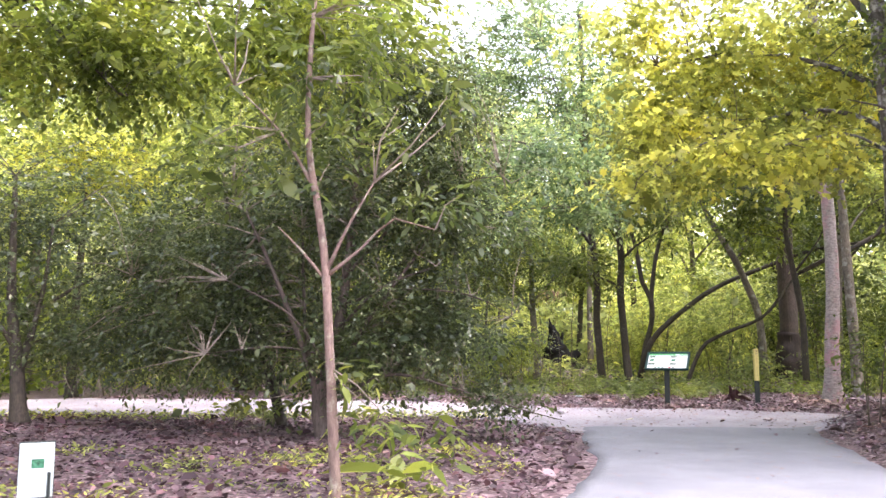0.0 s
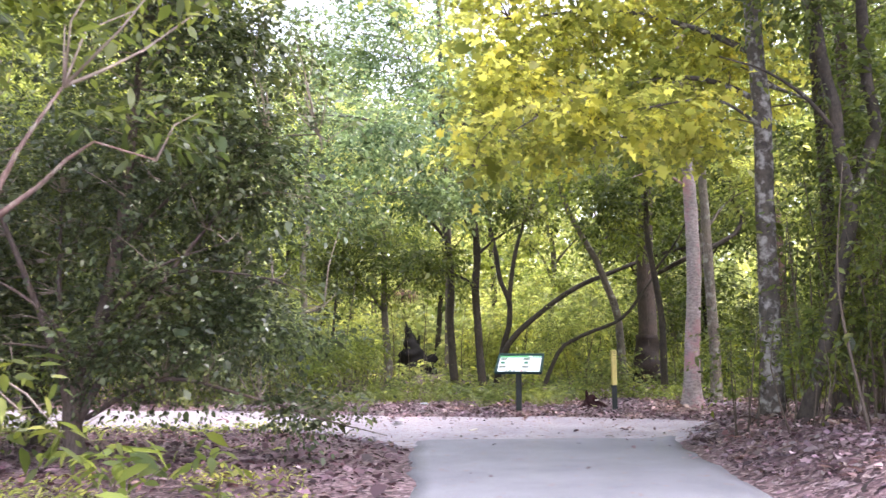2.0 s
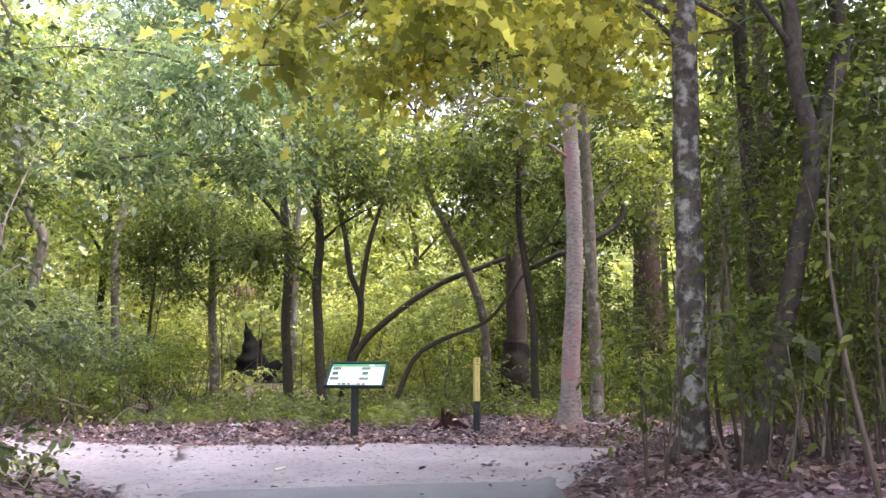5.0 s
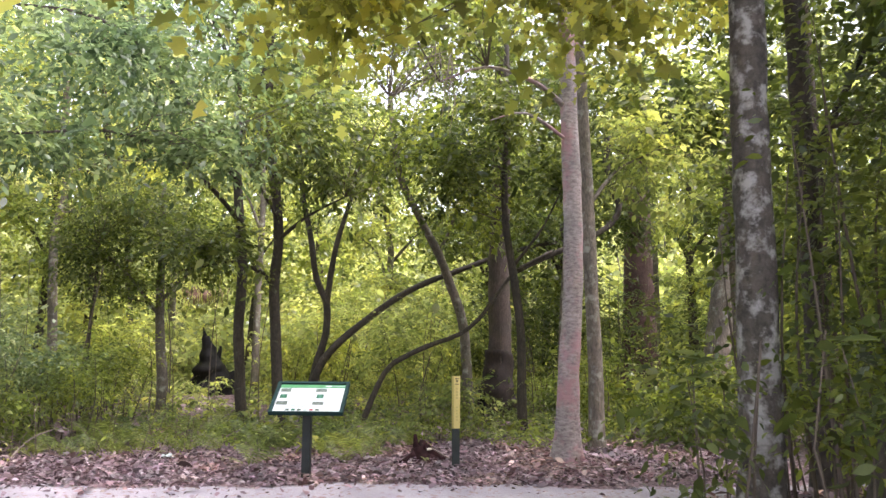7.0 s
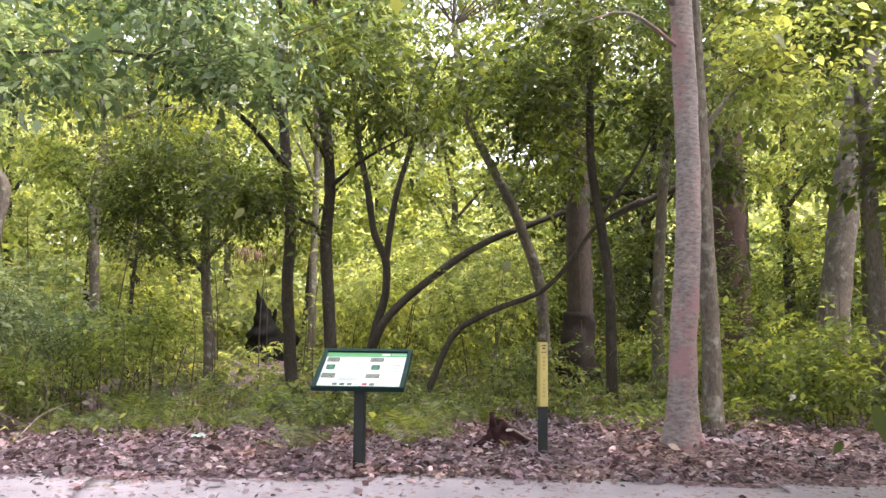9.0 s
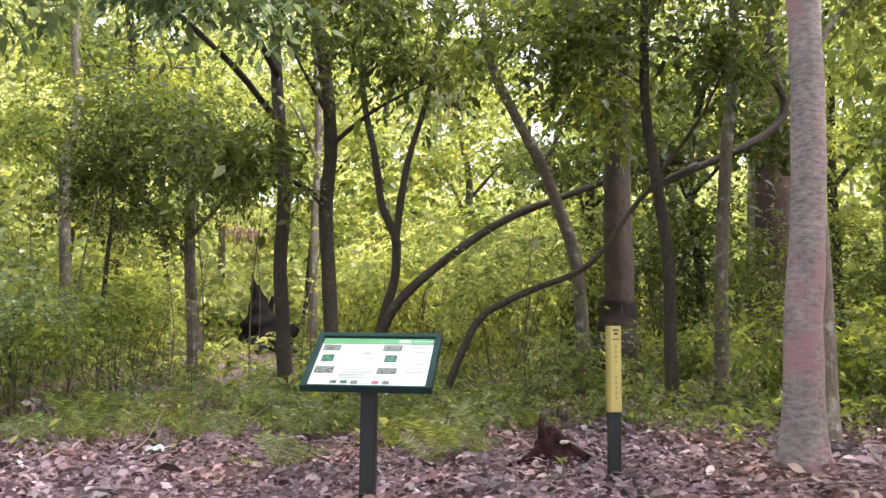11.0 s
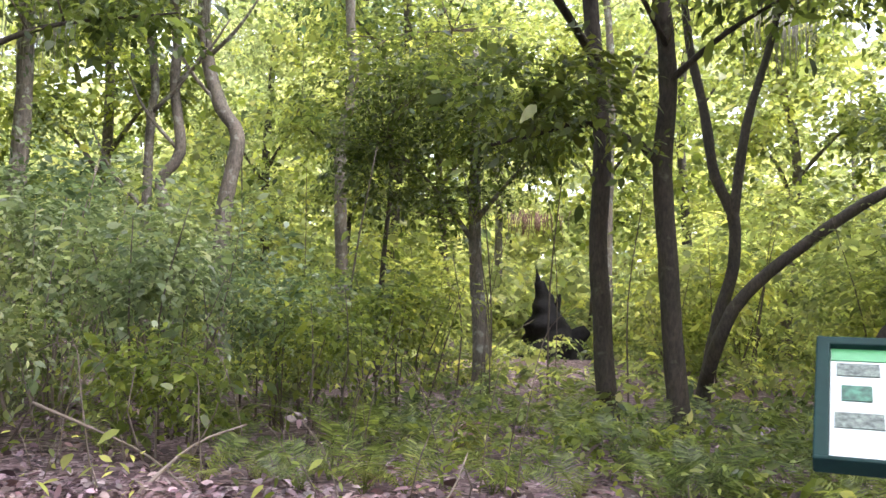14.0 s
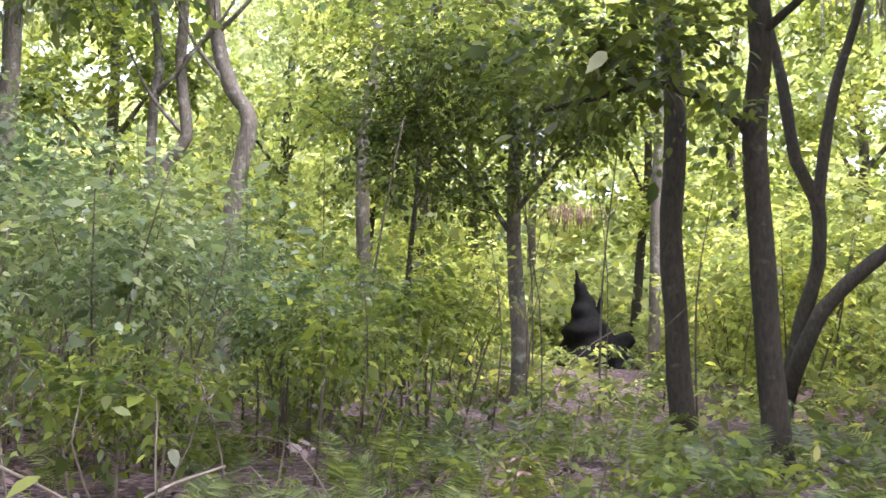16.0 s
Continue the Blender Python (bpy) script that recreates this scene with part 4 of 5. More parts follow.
charred = tree("thick furrowed trunk charred black at its foot", [(11.05, 26.6, 0), (11.08, 26.6, 0.9), (11.1, 26.6, 2.13), (11.08, 26.6, 4.3), (11.15, 26.6, 6.14), (11.2, 26.6, 10)], 0.30, 0.19, BARK_RED, LEAF_DEEP,
     [((11.0, 25.6, 9.2), (2.8, 2.0, 1.8), 380, 14), ((9.6, 25.4, 6.8), (1.4, 1.1, 1.0), 180, 14)], 0.12, [([(11.1, 26.5, 5.5), (10.4, 26, 6.3), (9.7, 25.6, 6.9)], 0.06, 0.02)], 40, seed=67, spray=0.32)
v, f = tube([(0.0, 0, -0.1), (-0.04, -0.01, 0.8), (0.02, 0, 1.75)], 0.42, 0.292, 14, 0.1, 0.12, 0.6)
mesh_object("charred_foot", v, f, SCORCH, charred, "scorched dark red-brown foot")
v, f = tube([(-0.42, -0.12, -0.1), (-0.40, -0.1, 0.5), (-0.33, -0.05, 1.05)], 0.20, 0.07, 12, 0.08, 0.22, 0.3)
mesh_object("burnt_slab", v, f, CHAR, charred, "blackened slab of bark at the foot")
tree("slim upright grey tree", [(11.1, 23.3, 0), (11.1, 23.3, 0.92), (11.11, 23.3, 1.97), (11.24, 23.3, 3.89), (11.4, 23.3, 5.4), (11.5, 23.3, 8)], 0.12, 0.07, BARK_GREY, LEAF_DEEP, [((11.8, 22.8, 7.2), (1.8, 1.5, 1.3), 250, 14)], 0.11, [], 30, seed=71, spray=0.3)
tree("very thick reddish trunk with a flared foot", [(18.5, 31.9, 0), (18.5, 31.9, 2), (18.5, 31.9, 6), (18.5, 31.9, 12)], 0.55, 0.36, BARK_RUST, LEAF_LIME, [((18, 31, 11.5), (3.5, 3, 2.4), 260, 14)], 0.16, [], 20, flare=0.9, seed=73, segs=14)
tree("large smooth trunk leaning outward", [(15.66, 24.5, 0), (15.98, 24.5, 2.53), (16.56, 24.5, 5.59), (17.24, 24.5, 8.82), (17.6, 24.5, 11)], 0.33, 0.24, BARK_GREY, LEAF_LIME, [((16.5, 23.5, 10.5), (3.5, 3.0, 2.2), 360, 14)], 0.14, [], 24, seed=79, segs=14)

# pink-patched trunk and its darker neighbour at the gravel's edge
tree("pale trunk with pink lichen patches at the gravel edge", [(8.46, 18.2, 0), (8.49, 18.2, 0.8), (8.51, 18.2, 1.39), (8.6, 18.2, 2.67), (8.61, 18.2, 3.98), (8.57, 18.2, 5.32), (8.5, 18.2, 9)], 0.155, 0.11, BARK_PINK, LEAF_LIME,
     # high crown, mostly out of view, made large to shade the ground on the right
     [((9.2, 18.2, 9.6), (3.2, 2.6, 1.9), 520, 13), ((7.0, 18.0, 6.6), (1.4, 1.1, 0.6), 130, 12)], 0.12,
     [([(8.56, 18.2, 5.2), (8.0, 18.1, 5.5), (7.2, 18.0, 5.6), (6.5, 18.0, 5.3)], 0.045, 0.012), ([(8.6, 18.2, 4.7), (7.8, 18.0, 5.0), (7.2, 17.9, 4.8)], 0.03, 0.008), ([(8.55, 18.2, 6.0), (9.4, 18.1, 7), (10, 18, 8)], 0.06, 0.02)],
     50, flare=0.75, seed=83, spray=0.32, segs=16)
tree("slimmer dark-ringed trunk behind the pale one", [(9.51, 19.2, 0), (9.51, 19.2, 1.38), (9.46, 19.2, 2.82), (9.42, 19.2, 4.3), (9.3, 19.2, 7), (9.2, 19.2, 9)], 0.125, 0.07, BARK_GREY, LEAF_LIME,
     [((9.8, 19.3, 8.5), (2.2, 1.8, 1.6), 260, 13), ((10.9, 19.6, 5.2), (1.3, 1.1, 0.9), 170, 13)], 0.11, [([(9.43, 19.2, 4.0), (10.1, 19.4, 4.7), (10.9, 19.6, 5.1)], 0.04, 0.012)], 40, seed=89, spray=0.3, segs=14)

# broad tree out of view, added so that its high canopy shades bank and bed
tree("unseen broad tree added to shade the bank and the bed", [(10.2, 6.2, 0), (10.1, 6.2, 3), (9.8, 6.3, 6), (9.2, 6.5, 9.5)], 0.24, 0.1, BARK_GREY, LEAF_GREEN,
     [((7.2, 10.4, 8.9), (2.2, 1.7, 0.8), 380, 14), ((7.4, 7.4, 9.2), (2.8, 2.2, 1.0), 560, 14), ((10.0, 9.0, 9.4), (2.4, 2.2, 1.1), 420, 14), ((9.2, 12.6, 9.8), (2.6, 1.8, 0.9), 380, 14), ((2.8, 6.7, 10.0), (2.4, 1.9, 0.6), 380, 14)], 0.19, [([(9.6, 6.3, 7.0), (6.4, 6.6, 9.0), (3.4, 6.7, 10.0)], 0.09, 0.02), ([(9.7, 6.3, 6.6), (8.6, 6.9, 8.4), (7.2, 7.4, 9.4)], 0.1, 0.03), ([(9.7, 6.3, 6.8), (9.9, 7.8, 8.4), (10, 9, 9.2)], 0.09, 0.03)], 40, seed=109, spray=0.36)
# lichen-spotted maple that spreads yellow leaves over the path
maple = tree("maple with lichen-blotched trunk spreading yellow-green leaves over the path", [(6.72, 12.3, 0.36), (6.77, 12.3, 0.87), (6.79, 12.3, 2.06), (6.80, 12.3, 3.29), (6.83, 12.3, 4.44), (6.77, 12.3, 5.4), (6.75, 12.3, 7), (6.75, 12.3, 9)], 0.138, 0.10, BARK_LICHEN, LEAF_MAPLE,
     # first blob is unseen foliage, added to shade the gravel on the left
     [((0.4, 15.4, 10.0), (2.4, 1.4, 0.6), 330, 12), ((4.7, 13.4, 6.1), (1.9, 1.1, 1.0), 300, 13), ((5.4, 13.0, 4.8), (1.2, 0.8, 0.6), 150, 12), ((3.7, 13.2, 5.2), (1.1, 0.9, 0.6), 130, 12), ((4.2, 14.0, 4.35), (0.9, 0.7, 0.4), 75, 12), ((2.95, 11.95, 3.75), (0.55, 0.5, 0.3), 38, 11), ((4.0, 11.1, 3.95), (0.9, 0.7, 0.4), 85, 11), ((5.3, 11.7, 4.2), (0.8, 0.6, 0.4), 60, 11), ((3.2, 12.4, 4.6), (0.8, 0.6, 0.5), 70, 12), ((6.8, 13.8, 6.2), (1.3, 1.1, 1.0), 170, 13), ((4.5, 13.3, 4.4), (0.6, 0.5, 0.25), 36, 11), ((5.5, 12.9, 7.6), (2.4, 1.4, 0.9), 110, 12), ((3.3, 13.6, 6.9), (1.2, 1.0, 0.7), 90, 12), ((7.9, 14.6, 5.9), (1.2, 1.0, 0.9), 130, 12), ((6.2, 13.4, 4.3), (0.8, 0.6, 0.4), 50, 11)],
     0.1, [([(6.82, 12.3, 4.6), (6.6, 12.75, 4.98), (5.92, 12.8, 5.1), (5.0, 13.0, 5.0), (4.2, 13.2, 5.1)], 0.045, 0.012), ([(6.77, 12.3, 5.3), (6.1, 12.9, 5.9), (5.0, 13.2, 6.2), (3.6, 13.3, 6.0)], 0.05, 0.012),
           ([(6.8, 12.3, 4.9), (7.4, 12.7, 4.95), (7.9, 12.8, 4.85)], 0.04, 0.015), ([(6.76, 12.3, 6.2), (6.2, 12.5, 7.2), (5.2, 12.4, 8.2)], 0.06, 0.02), ([(5.9, 12.8, 5.1), (5.5, 13.1, 4.7), (5.2, 13.3, 4.3)], 0.018, 0.005), ([(5.4, 12.9, 5.05), (4.2, 12.4, 4.55), (3.3, 12.1, 4.0), (2.75, 11.9, 3.5)], 0.02, 0.005),
           # first limb here only carries that added foliage
           ([(6.75, 12.3, 7.4), (4.2, 13.6, 9.2), (0.9, 15.2, 10.0)], 0.06, 0.015), ([(6.8, 12.3, 4.3), (5.9, 11.8, 4.45), (4.9, 11.4, 4.2), (4.0, 11.1, 3.9)], 0.025, 0.006)],
     120, "maple", "tree", 0.7, 97, 0.95, 0.26, True, segs=16, leaf_label="yellow-green lobed leaves")
tree("dark twin-stemmed tree with lichen in the thicket", [(6.50, 11.25, 0.4), (6.65, 11.25, 0.76), (6.82, 11.25, 1.23), (7.0, 11.25, 1.76), (7.16, 11.25, 2.37), (7.33, 11.25, 3.03), (7.20, 11.25, 3.67), (7.18, 11.25, 4.25), (7.04, 11.25, 4.9), (6.9, 11.3, 7.0)], 0.088, 0.06, BARK_SHADE, LEAF_DEEP,
     # top crown is unseen and enlarged to shade the bank
     [((7.9, 11.4, 7.2), (2.2, 1.8, 1.3), 420, 15), ((7.9, 11.5, 4.3), (0.8, 0.8, 0.9), 110, 14), ((6.6, 11.2, 5.6), (0.8, 0.7, 0.6), 80, 14)], 0.09,
     [([(7.30, 11.25, 2.9), (7.50, 11.25, 3.46), (7.71, 11.25, 4.0), (7.66, 11.25, 4.47), (7.62, 11.25, 4.95), (7.7, 11.3, 6.8)], 0.08, 0.06), ([(7.19, 11.25, 3.9), (6.8, 11.2, 4.3), (6.2, 11.1, 4.6), (5.6, 11.1, 4.75)], 0.03, 0.008)], 60, seed=101, spray=0.28, segs=14)
tree("dark slender trunk with lichen behind the thicket", [(8.9, 14.0, 0.2), (8.9, 14.0, 2.0), (8.85, 14.0, 4.5), (8.7, 14.0, 9)], 0.12, 0.07, BARK_SHADE, LEAF_DEEP,
     [((9.6, 12.6, 8.0), (2.8, 2.4, 1.5), 600, 15), ((9.8, 13.0, 4.6), (1.2, 1.1, 1.3), 200, 15)], 0.09, [([(8.86, 14.0, 3.3), (9.3, 13.8, 4.27), (9.6, 13.5, 5.2)], 0.05, 0.02)], 50, seed=104, spray=0.28, segs=12)
tree("brown trunk deep in the thicket", [(10.6, 15.6, 0), (10.5, 15.6, 3), (10.4, 15.6, 8)], 0.16, 0.1, BARK_RED, LEAF_DEEP, [((10.6, 15.4, 7.5), (2.2, 1.8, 1.6), 320, 14), ((11, 15.8, 4), (1.5, 1.2, 1.5), 260, 14)], 0.1, [], 40, seed=103)

# taller trees in the middle distance
for x, y, h, r, leaf, seed in ((-5.5, 33.5, 9.5, 0.16, LEAF_GREEN, 701), (-0.4, 36.5, 10.5, 0.15, LEAF_LIME, 702), (2.6, 35.0, 9.0, 0.12, LEAF_GREEN, 703), (6.4, 39.5, 11.0, 0.14, LEAF_LIME, 704), (10.6, 36.0, 10.0, 0.15, LEAF_LIME, 705),
                               (13.4, 33.0, 9.0, 0.16, LEAF_DEEP, 706), (16.4, 36.0, 11.0, 0.2, LEAF_GREEN, 707), (14.2, 28.5, 8.5, 0.13, LEAF_DEEP, 708), (19.5, 27.5, 9.5, 0.18, LEAF_GREEN, 709), (21.5, 33.0, 11.0, 0.2, LEAF_LIME, 710), (-9.0, 30.0, 9.5, 0.18, LEAF_DEEP, 711), (13.6, 20.8, 10.5, 0.15, LEAF_DEEP, 699),
                               (-3.2, 40.0, 11.5, 0.16, LEAF_FAR_SUNLIT, 712), (3.8, 42.0, 13.0, 0.15, LEAF_FAR_SUNLIT, 713), (1.2, 33.5, 13.5, 0.15, LEAF_OAK, 714), (6.2, 35.0, 13.0, 0.13, LEAF_LIME, 715), (9.5, 40.5, 14.0, 0.16, LEAF_LIME, 716)):
    q = random.Random(seed)
    a, b = q.uniform(-0.5, 0.5), q.uniform(-0.8, 0.8)
    tree("tall slender forest tree with a high leafy crown", [(x, y, 0), (x + a * 0.5, y, h * 0.3), (x + a, y, h * 0.6), (x + b, y, h)], r, r * 0.5, BARK_GREY if seed % 2 else BARK_DARK, leaf,
         [((x + b * 0.6, y - 0.4, h * 0.86), (2.4, 1.6, h * 0.17), 330, 13), ((x + a - 1.3, y - 0.8, h * 0.6), (1.4, 1.0, 0.8), 110 if seed < 714 else 30, 13), ((x + a + 1.4, y - 0.6, h * 0.66), (1.5, 1.0, 0.8), 120 if seed < 714 else 30, 13), ((x + a, y - 0.5, h * 0.42), (1.3, 0.9, 0.7), 70 if seed < 714 else 6, 13)], 0.15,
         [([(x + a * 0.8, y, h * 0.45), (x + a - 0.6, y - 0.4, h * 0.54), (x + a - 1.4, y - 0.7, h * 0.6)], r * 0.45, 0.015), ([(x + a * 0.9, y, h * 0.5), (x + a + 0.8, y - 0.3, h * 0.6), (x + a + 1.5, y - 0.5, h * 0.67)], r * 0.45, 0.015)],
         34, seed=seed, spray=0.38, group="trees in the middle distance", segs=8)

# ---- thicket, shrubs, ferns ----
def shrub(label, x, y, h, r, leaf, size, n, seed, stems=5, ratio=0.45, bark=None, low=0.35, per=12, group="thicket"):
    """A many-stemmed bush with leafy sprays from low down to its top."""
    g = random.Random(seed)
    z = ground_z(x, y)
    root = tagged(new("shrub"), label, "shrub", group)
    root.location = (x, y, z)
    ends = []
    for i in range(stems):
        a = g.uniform(0, 6.28)
        b = g.uniform(0.3, 0.95)
        top = Vector((math.cos(a) * r * b, math.sin(a) * r * b, h * g.uniform(0.65, 0.98)))
        k = g.uniform(0.1, 0.45) * r
        foot = Vector((math.cos(a) * k, math.sin(a) * k, -0.1))
        mid = foot.lerp(top, 0.5) + Vector((g.uniform(-0.15, 0.15), g.uniform(-0.15, 0.15), 0.1))
        v, f = tube([foot, mid, top], g.uniform(0.005, 0.009) + 0.0035 * h, 0.004, 6, 0.3, 0.08)
        mesh_object("stem", v, f, bark or TWIG, root)
        ends += spline([foot, mid, top], 0.5)
    blobs = [((0, 0, h * (low + (1 - low) * 0.5)), (r, r, h * (1 - low) * 0.55), n, per)]
    p, way, cc = blob_points(blobs, seed, 0.2)
    p[:, 2] = np.maximum(p[:, 2], 0.05)
    leaves("foliage", p, size, leaf, root, "", ratio, 0.6, seed=seed, way=way)
    return root


for x, y, h, r, n, leaf, size, seed in (
        (7.2, 12.0, 1.3, 0.5, 70, LEAF_GREEN, 0.08, 213), (7.5, 11.3, 1.7, 0.6, 100, LEAF_DEEP, 0.08, 214),
        (7.9, 10.9, 3.2, 0.85, 190, LEAF_DEEP, 0.066, 201), (8.0, 12.2, 4.6, 0.95, 260, LEAF_DEEP, 0.066, 202), (9.0, 11.4, 4.8, 1.1, 300, LEAF_DEEP, 0.09, 203), (9.9, 12.4, 5.2, 1.2, 320, LEAF_HOLLY, 0.09, 204),
        (7.6, 9.6, 2.4, 0.8, 150, LEAF_DEEP, 0.066, 205), (8.7, 9.4, 4.2, 1.1, 280, LEAF_HOLLY, 0.07, 206), (10.6, 14.2, 3.6, 1.1, 260, LEAF_GREEN, 0.09, 208),
        (7.3, 8.0, 2.6, 0.9, 170, LEAF_GREEN, 0.09, 209), (8.6, 7.4, 4.4, 1.2, 300, LEAF_HOLLY, 0.09, 210), (11.2, 12.0, 5.0, 1.4, 320, LEAF_DEEP, 0.1, 211), (9.7, 14.9, 2.6, 0.8, 150, LEAF_GREEN, 0.08, 212)):
    shrub("leafy dark thicket bush with thin upright stems", x, y, h, r, leaf, size, n, seed, 6, low=0.28)

for i in range(11):
    q = random.Random(1300 + i)
    y = 8.6 + 4.0 * (i + q.random()) / 11
    x = path_edges(y)[1] + 1.15 + q.uniform(0.0, 1.9)
    shrub("thin upright young stem with a few leafy sprays", x, y, q.uniform(2.6, 4.6), q.uniform(0.3, 0.5), LEAF_DEEP if i % 3 else LEAF_GREEN, 0.075, q.randint(16, 34), 1320 + i, 2, low=0.3, per=10)
for x, y, h, r, n, seed in ((6.25, 10.75, 1.4, 0.4, 45, 1361), (6.1, 11.9, 1.5, 0.4, 45, 1362), (7.3, 12.6, 3.0, 0.6, 90, 1364)):
    shrub("leafy dark thicket bush with thin upright stems", x, y, h, r, LEAF_DEEP, 0.07, n, seed, 5, low=0.3)

# pale-stemmed bushes beyond the gravel, rising to head height and over
for x, y, h, r, n, leaf, size, seed in (
        (0.3, 23.2, 2.3, 1.0, 260, LEAF_BUSH, 0.10, 221), (-1.2, 24.0, 2.9, 1.2, 330, LEAF_BUSH, 0.10, 222), (1.2, 24.6, 1.7, 0.9, 220, LEAF_BUSH, 0.10, 223), (-0.4, 25.6, 2.5, 1.2, 320, LEAF_BUSH, 0.10, 224),
        (1.9, 23.4, 1.5, 0.8, 170, LEAF_GREEN, 0.08, 225), (-2.4, 22.9, 2.6, 1.1, 300, LEAF_BUSH, 0.10, 226), (2.3, 25.6, 2.0, 0.9, 190, LEAF_GREEN, 0.10, 227), (-2.3, 26.0, 3.4, 1.4, 350, LEAF_BUSH, 0.11, 228),
        (0.9, 26.6, 1.6, 0.9, 180, LEAF_GREEN, 0.10, 229), (-3.8, 24.0, 3.3, 1.3, 330, LEAF_GREEN, 0.11, 230), (-5.0, 22.6, 2.4, 1.1, 260, LEAF_GREEN, 0.10, 231), (-7.0, 23.2, 2.8, 1.3, 300, LEAF_DEEP, 0.10, 232), (-4.2, 21.6, 2.4, 1.2, 300, LEAF_DEEP, 0.09, 236), (-6.4, 21.4, 2.2, 1.2, 280, LEAF_DEEP, 0.09, 237), (-9.2, 21.5, 2.6, 1.3, 280, LEAF_DEEP, 0.09, 238), (-2.2, 21.4, 1.6, 0.9, 200, LEAF_DEEP, 0.09, 239),
        (-8.8, 22.8, 3.0, 1.4, 300, LEAF_GREEN, 0.11, 233), (0.9, 22.0, 1.0, 0.6, 110, LEAF_GREEN, 0.09, 234), (-0.8, 22.4, 1.4, 0.8, 170, LEAF_BUSH, 0.09, 235)):
    shrub("pale-stemmed bush of grey-green leaves beyond the gravel", x, y, h, r, leaf, size * 0.86, n, seed, 10 if -2 < x < 2.5 and h > 1.5 else 5, low=0.40 if -2 < x < 2.5 else 0.2, bark=TWIG if seed % 2 else TWIG_PALE, group="bushes beyond the gravel")
for x, y, h, r, n, leaf, size, seed in (
        (10.6, 21.0, 1.8, 0.9, 190, LEAF_GREEN, 0.09, 241), (12.4, 21.6, 1.2, 0.9, 180, LEAF_GREEN, 0.10, 242), (11.4, 19.4, 1.3, 0.8, 150, LEAF_GREEN, 0.09, 243), (13.5, 19.6, 1.5, 1.0, 200, LEAF_GREEN, 0.10, 244),
        (8.3, 22.4, 1.2, 0.8, 140, LEAF_FERN, 0.08, 245), (9.0, 27.4, 3.0, 1.3, 300, LEAF_LIME, 0.12, 246), (12.4, 25.6, 1.3, 1.0, 190, LEAF_GREEN, 0.11, 247), (7.6, 30.5, 3.2, 1.4, 300, LEAF_LIME, 0.13, 248),
        (10.8, 30.0, 4.0, 1.6, 340, LEAF_LIME, 0.13, 249), (14.2, 22.8, 1.7, 1.1, 210, LEAF_GREEN, 0.11, 250), (14.6, 17.6, 3.0, 1.3, 280, LEAF_GREEN, 0.11, 251), (13.0, 16.9, 1.6, 0.9, 160, LEAF_GREEN, 0.10, 252),
        (2.2, 32.0, 2.4, 1.1, 240, LEAF_LIME, 0.12, 253), (7.4, 33.0, 3.0, 1.2, 260, LEAF_LIME, 0.13, 254), (8.8, 33.5, 4.2, 1.7, 320, LEAF_LIME, 0.14, 255), (1.6, 33.5, 3.0, 1.3, 260, LEAF_LIME, 0.13, 256),
        # dark-leaved bushes added to stand for the shade between the trunks on the right
        (13.4, 28.4, 3.6, 1.4, 300, LEAF_DEEP, 0.11, 257), (16.0, 29.5, 4.4, 1.6, 340, LEAF_DEEP, 0.11, 258), (12.2, 30.6, 3.0, 1.2, 240, LEAF_DEEP, 0.11, 259), (17.6, 27.0, 3.6, 1.5, 300, LEAF_DEEP, 0.11, 260), (14.6, 31.5, 5.0, 1.7, 340, LEAF_DEEP, 0.12, 261)):
    shrub("young yellow-green to dark green bush among the trunks", x, y, h, r, leaf, size, n, seed, 5, low=0.15, group="bushes among the trunks")


def frond_mesh(length, pairs, seed):
    """An arching fern frond: a stalk and two rows of narrowing leaflets."""
    g = random.Random(seed)
    verts, faces = [], []

    def spine(u):
        return Vector((length * (u * 0.86), 0, length * (0.62 * u - 0.60 * u * u)))
    for i in range(12):
        a, b = spine(i / 12), spine((i + 1) / 12)
        o, wd = len(verts), 0.005 * (1 - i / 14)
        verts += [a + Vector((0, -wd, 0)), a + Vector((0, wd, 0)), b + Vector((0, wd, 0)), b + Vector((0, -wd, 0)), a + Vector((0, 0, -wd)), b + Vector((0, 0, -wd))]
        faces += [(o, o + 1, o + 2, o + 3), (o, o + 3, o + 5, o + 4), (o + 1, o + 4, o + 5, o + 2)]
    for i in range(pairs):
        u = 0.16 + 0.83 * i / pairs
        c = spine(u)
        ln = length * 0.21 * math.sin(math.pi * min(1, (1.08 - u) * 0.95 + 0.12)) * g.uniform(0.85, 1.1)
        for s in (-1, 1):
            tip = c + Vector((ln * 0.28, s * ln, -0.16 * ln + g.uniform(-0.02, 0.02)))
            wd = length * 0.25 / pairs
            o = len(verts)
            m = c.lerp(tip, 0.45)
            verts += [c + Vector((-wd * 0.5, 0, 0)), m + Vector((-wd, 0, 0.006)), tip, m + Vector((wd, 0, 0.006)), c + Vector((wd * 0.5, 0, 0))]
            faces.append((o, o + 1, o + 2, o + 3, o + 4))
    me = bpy.data.meshes.new("frond")
    me.from_pydata(verts, [], faces)
    me.materials.append(LEAF_FERN)
    return me


FRONDS = [frond_mesh(0.48, 17, 1), frond_mesh(0.58, 19, 2), frond_mesh(0.40, 15, 3)]


